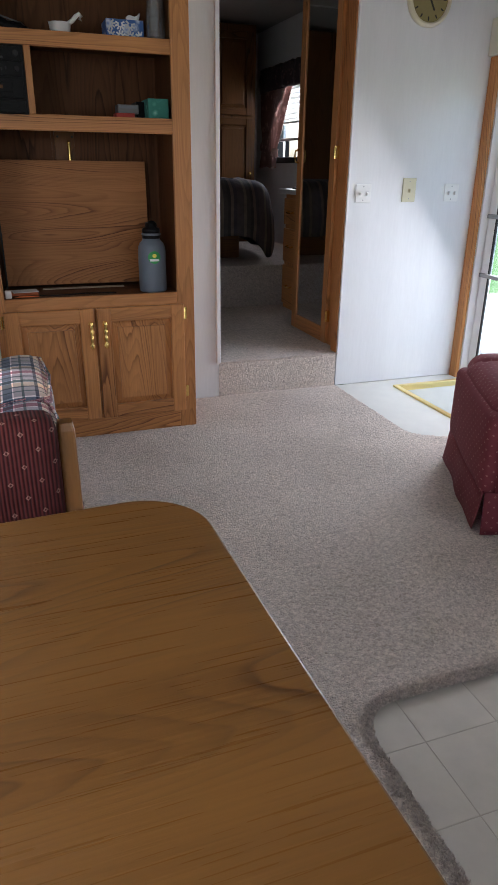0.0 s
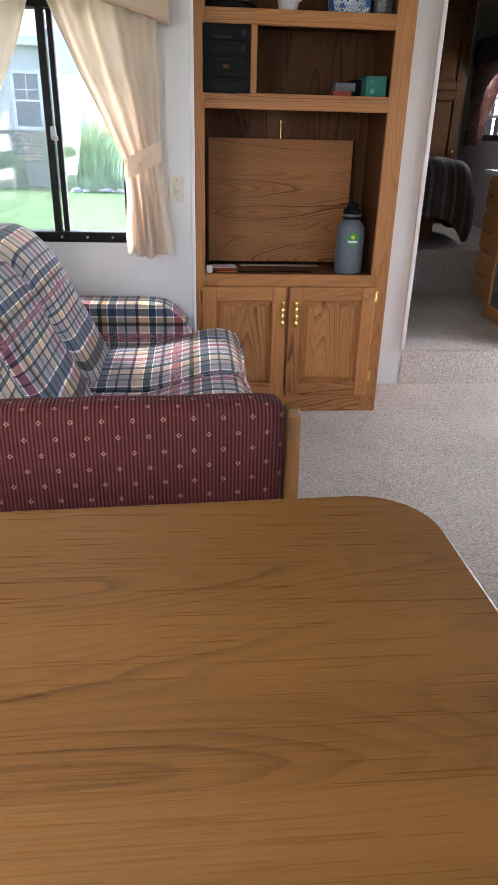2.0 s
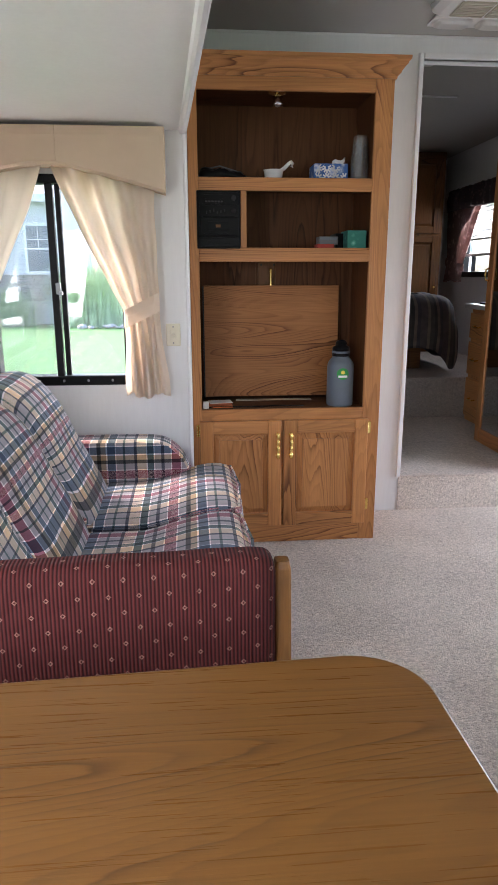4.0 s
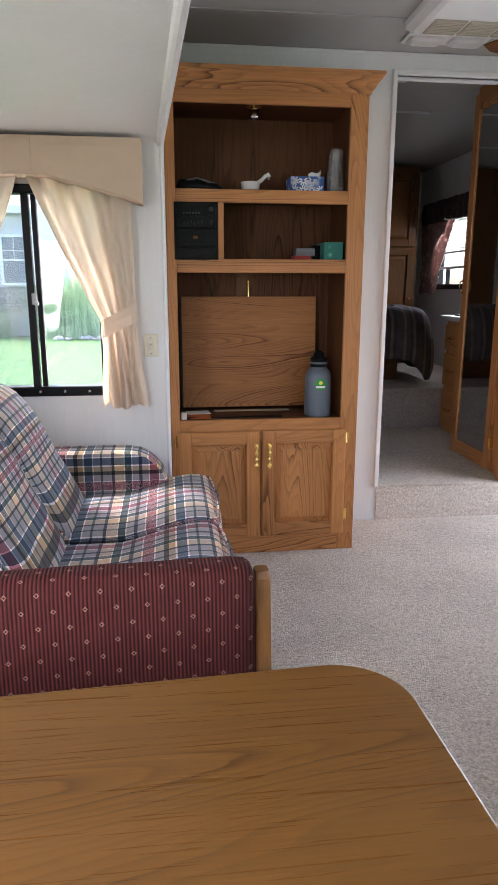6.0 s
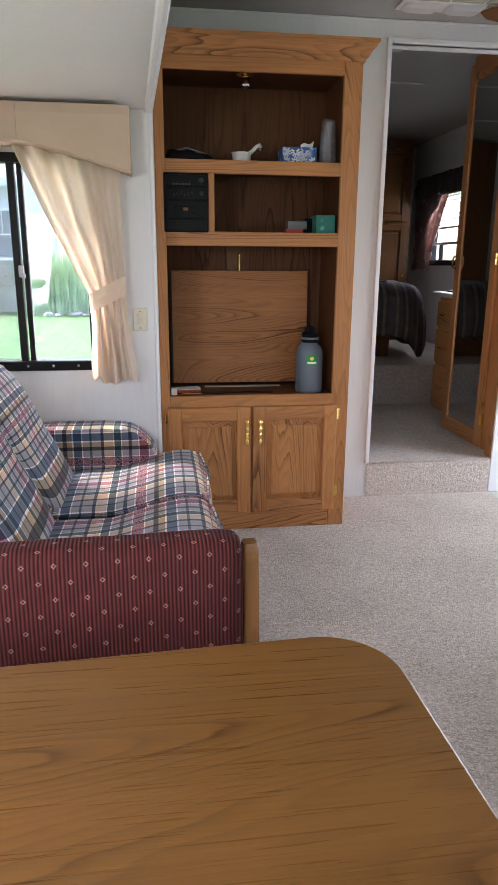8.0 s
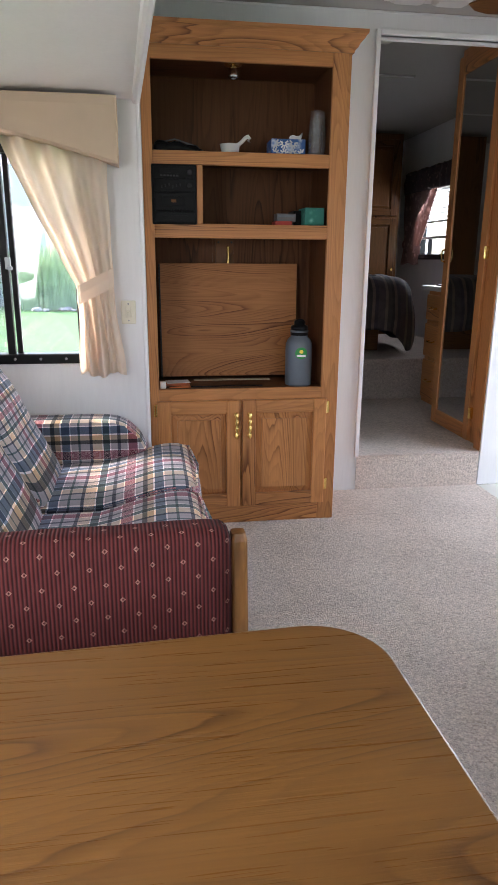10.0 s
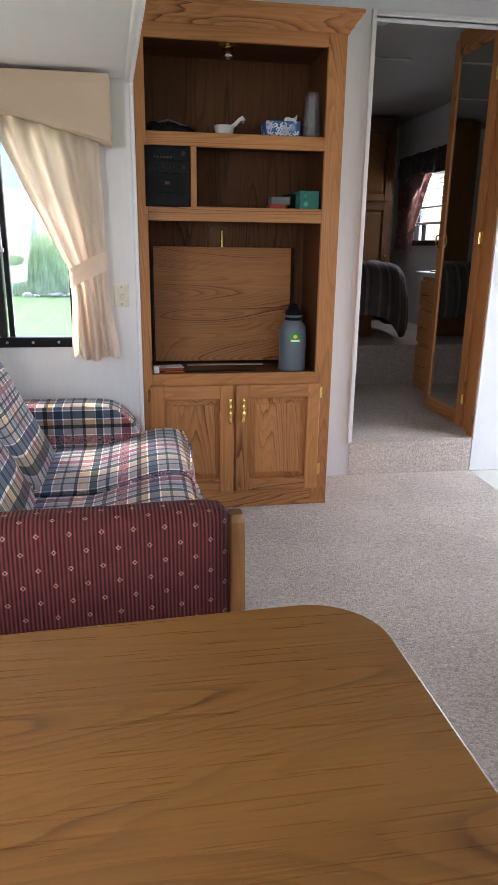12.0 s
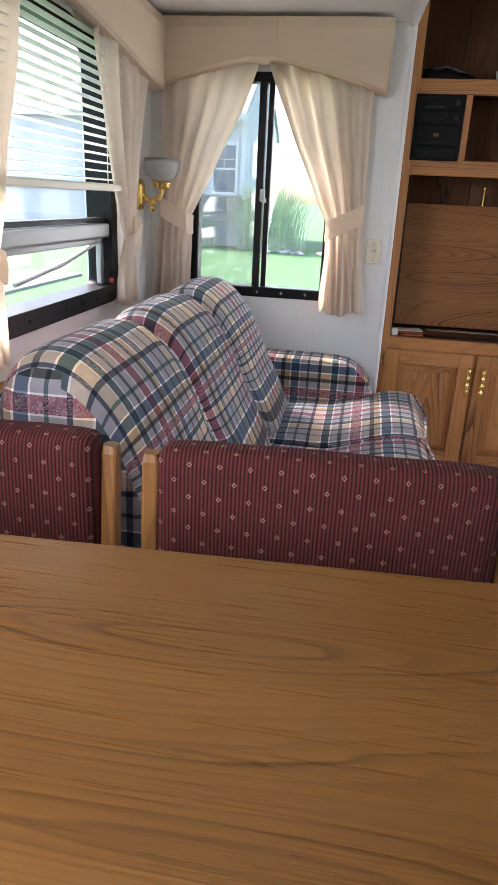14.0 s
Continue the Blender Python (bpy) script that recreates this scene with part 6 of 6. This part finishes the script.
def tall_wardrobe():
    w = thing("bedroom_wardrobe", (1.7, 6.5, STEP2), "dark oak wardrobe with panelled doors at the bedroom's end", "wardrobe")
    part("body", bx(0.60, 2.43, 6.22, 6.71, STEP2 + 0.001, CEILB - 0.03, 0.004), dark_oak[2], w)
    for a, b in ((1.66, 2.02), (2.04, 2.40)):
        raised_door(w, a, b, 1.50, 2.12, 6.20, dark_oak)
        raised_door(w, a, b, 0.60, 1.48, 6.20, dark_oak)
    for z in (1.04,):
        part("knob", moved(lathe([(0.004, 0), (0.012, 0.008), (0.010, 0.02), (0.002, 0.024)], steps=12), Matrix.Translation((2.375, 6.20, z)) @ Matrix.Rotation(radians(90), 4, "X")), brass, w)


tall_wardrobe()


def bedroom_window():
    w = thing("window_bedroom", (RIGHT, 5.85, 1.06), "black-framed bedroom window behind a slatted blind", "window")
    w["kind"] = "structure"
    x, y0, y1, z0, z1 = RIGHT, 5.43, 6.21, 1.13, 1.82
    part("window_frame", join(bx(x - 0.018, x + 0.05, y0, y1, z0, z0 + 0.045, 0.008), bx(x - 0.018, x + 0.05, y0, y1, z1 - 0.045, z1, 0.008), bx(x - 0.0178, x + 0.05, y0, y0 + 0.045, z0 + 0.04, z1 - 0.04, 0.008), bx(x - 0.0178, x + 0.05, y1 - 0.045, y1, z0 + 0.04, z1 - 0.04, 0.008)), black_metal, w)
    part("crossbar", bx(x - 0.01, x + 0.03, y0 + 0.04, y1 - 0.04, 1.30, 1.322, 0.004), grey_alu, w)
    part("mullion", bx(x - 0.005, x + 0.03, 5.98, 5.995, z0 + 0.04, 1.30, 0.004), black_metal, w)
    p = part("pane", bx(x + 0.034, x + 0.038, y0 + 0.03, y1 - 0.03, z0 + 0.03, z1 - 0.03), glass, w)
    p.visible_shadow = False
    b = thing("bedroom_blind", (x - 0.05, 5.85, 1.75), "white slatted blind lowered half way", "blind")
    for k in range(11):
        z = 1.83 - k * 0.036
        part("slat", surface([[(x - 0.05 + 0.025 * s, y, z - 0.016 + 0.031 * s) for s in (0, 0.5, 1)] for y in (y0 + 0.02, y1 - 0.02)], thick=0.001), blind_white, b)
    part("bottom_rail", bx(x - 0.048, x - 0.022, y0 + 0.02, y1 - 0.02, 1.425, 1.442, 0.003), white_plastic, b)

    def on_right(u, off, z):
        return (RIGHT - 0.012 - off, u, z)
    curtain("bedroom_curtain", "floral maroon bedroom curtain gathered by a tie", 5.68, 6.46, 6.05, 6.42, 6.10, 6.47, 1.80, 1.24, 1.09, on_right, floral_cloth, 6.0, 3)
    v = thing("bedroom_valance", (RIGHT, 6.0, 1.6), "dark floral gathered valance over the bedroom window", "valance")
    rows = []
    for i in range(80):
        y = 5.02 + 1.40 * i / 79
        o = 0.014 * math.sin(i * 0.9) + 0.007 * math.sin(i * 2.3)
        rows.append([(RIGHT - 0.004, y, 1.872), (RIGHT - 0.07 + o * 0.4, y, 1.874 + 0.006 * math.sin(i * 1.3)), (RIGHT - 0.092 + o, y, 1.856), (RIGHT - 0.086 + o, y, 1.835), (RIGHT - 0.10 + o, y, 1.78), (RIGHT - 0.092 + o, y, 1.698 + 0.010 * math.sin(i * 0.7)), (RIGHT - 0.07, y, 1.696), (RIGHT - 0.004, y, 1.70)])
    part("cloth", surface(rows, closed=True), floral_dark, v, smooth=True)
    vent = thing("ceiling_vent", (1.62, 3.82, CEILB), "small white ceiling vent in the bedroom", "vent")
    part("vent_frame", bx(1.58, 1.74, 3.80, 3.92, CEILB - 0.010, CEILB - 0.001, 0.003), white_plastic, vent)
    for k in range(5):
        part("slat", bx(1.59, 1.73, 3.812 + k * 0.021, 3.822 + k * 0.021, CEILB - 0.014, CEILB - 0.009), vent_tan, vent)


bedroom_window()

# ---------------------------------------------------------------- outdoors
GROUND = -0.55
structure("ground", bx(-400, 400, -400, 400, GROUND - 0.5, GROUND), lawn_mat, "green mown lawn round the trailer", "ground")
structure("road", bx(-60, -9.0, -40, 40.0, GROUND + 0.0, GROUND + 0.02), asphalt, "pale grey street beside the lawn", "road")
structure("pavement", bx(-6.9, -5.6, -40, 13.5, GROUND, GROUND + 0.05), concrete, "pale concrete pavement", "pavement")
structure("patio", bx(2.80, 9.0, -2.0, 8.0, GROUND, GROUND + 0.04, 0.01), concrete, "pale concrete pad outside the entry door", "pavement")


def house():
    h = thing("house", (-10.0, 28.0, GROUND), "pale sided house with a ledge-stone base and white windows", "house")
    x0, x1, y = -17.0, -4.30, 24.6
    part("foundation", bx(x0, x1, y + 0.02, y + 8, GROUND, 0.245), stucco, h)
    part("wall", bx(x0 + 0.02, x1 - 0.02, y + 0.05, y + 7.9, 0.2, 3.75), siding, h)
    wins = ((-5.38, -4.62), (-8.6, -7.7))
    for k in range(15):
        z = 1.16 + k * 0.165
        part("siding_board", moved(bx(x0, x1, -0.018, 0.0, 0.0, 0.175, 0.004, 1), Matrix.Translation((0, y + 0.05, z)) @ Matrix.Rotation(radians(4), 4, "X")), siding, h)
    rs = random.Random(3)
    for r in range(8):
        x = -8.6
        z = 0.245 + r * 0.112
        while x < x1 - 0.05:
            w = rs.uniform(0.18, 0.55)
            xb = min(x + w, x1)
            part("stone", bx(x + 0.006, xb - 0.006, y - 0.02 - rs.uniform(0, 0.03), y + 0.06, z + 0.005, z + 0.107, 0.012, 1), stone_mat, h)
            x = xb
    part("stone_cap", bx(x0, x1 + 0.05, y - 0.08, y + 0.06, 1.14, 1.19, 0.01), stucco, h)
    for a, b in wins:
        z0, z1 = 1.27, 2.78
        wd = part("window", join(bx(a - 0.10, b + 0.10, y - 0.05, y + 0.02, z1, z1 + 0.12, 0.01), bx(a - 0.10, b + 0.10, y - 0.06, y + 0.02, z0 - 0.10, z0, 0.01), bx(a - 0.10, a, y - 0.045, y + 0.02, z0, z1, 0.01), bx(b, b + 0.10, y - 0.045, y + 0.02, z0, z1, 0.01),
                                bx(a, b, y - 0.03, y + 0.02, (z0 + z1) / 2 - 0.03, (z0 + z1) / 2 + 0.03, 0.005), bx((a + b) / 2 - 0.012, (a + b) / 2 + 0.012, y - 0.02, y + 0.02, (z0 + z1) / 2, z1, 0.003), bx(a, b, y - 0.02, y + 0.02, z0 + 1.05, z0 + 1.075, 0.003)), trim_white, h)
        pn = part("pane", bx(a, b, y - 0.005, y + 0.0, z0, z1), house_pane, h)
    part("corner_board", bx(x1 - 0.14, x1 + 0.02, y - 0.03, y + 0.10, 1.19, 3.75, 0.01), trim_white, h)
    part("roof", prism([(y - 0.25, 3.60), (y + 4, 6.1), (y + 8.6, 3.52), (y + 8.6, 3.7), (y + 4, 6.3), (y - 0.25, 3.78)], 0, x0 - 0.2, x1 + 0.04), shingle_mat, h)
    part("gable", prism([(y + 0.06, 3.70), (y + 4, 6.05), (y + 7.9, 3.70)], 0, x0 + 0.1, x1 - 0.02), siding, h)
    part("fascia", bx(x0 - 0.2, x1 + 0.04, y - 0.29, y - 0.252, 3.54, 3.80), trim_white, h)


house()


def reed_clump(cx, cy, height, count, seed):
    rr = random.Random(seed)
    v, f = [], []
    for _ in range(count):
        a, rad = rr.uniform(0, 6.28), abs(rr.gauss(0, 0.46))
        x, y = cx + rad * math.cos(a), cy + rad * math.sin(a) * 0.6
        h = height * rr.uniform(0.55, 1.05)
        lean = rr.uniform(0.1, 1.0) * h * 0.50
        b = a + rr.uniform(-0.6, 0.6)
        w = rr.uniform(0.007, 0.014)
        k = len(v)
        for i in range(6):
            s = i / 5
            px, py = x + lean * s ** 2 * math.cos(b), y + lean * s ** 2 * math.sin(b)
            pz = GROUND + h * (s - 0.55 * s ** 3 * lean / h)
            ww = w * (1 - s * 0.9)
            v.extend([(px - ww, py, pz), (px + ww, py, pz)])
        for i in range(5):
            f.append((k + 2 * i, k + 2 * i + 1, k + 2 * i + 3, k + 2 * i + 2))
    me = bpy.data.meshes.new("ornamental_grass")
    me.from_pydata(v, [], f)
    me.materials.append(reed_mat)
    return tagged(new("ornamental_grass", me), "tall arching ornamental grass clump by the house", "grass clump")


reed_clump(-3.15, 23.3, 2.45, 2000, 1)
reed_clump(-6.1, 23.9, 1.5, 900, 2)
rb = random.Random(8)
for k in range(14):
    x, y, r = rb.uniform(-3.6, -1.2), rb.uniform(22.3, 22.9), rb.uniform(0.06, 0.13)
    bm = bmesh.new()
    bmesh.ops.create_icosphere(bm, subdivisions=2, radius=r)
    for v in bm.verts:
        v.co = Vector((v.co.x * 1.3, v.co.y, v.co.z * 0.7)) * (1 + 0.25 * noise.noise(v.co * 9 + Vector((k, 0, 0)))) + Vector((x, y, GROUND + r * 0.4))
    solid("garden_stone", bm, stone_mat, "small garden stone edging the planting bed", "stone", "bed edging")

# ---------------------------------------------------------------- floor tiles, last
size = 0.178
for i in range(8):
    for j in range(9):
        x, y = 0.975 - size + i * size, 1.108 - j * size
        a, b = max(x, 0.872), x + size
        c, d = y, min(y + size, 1.235)
        if b - a < 0.02 or d - c < 0.02 or b > 2.17:
            continue
        bm = bx(a + 0.0011, b - 0.0011, c + 0.0011, d - 0.0011, -0.0099, -0.0090, 0.0004, 1)
        t = part("tile", bm, vinyl_mat, kitchen_floor)
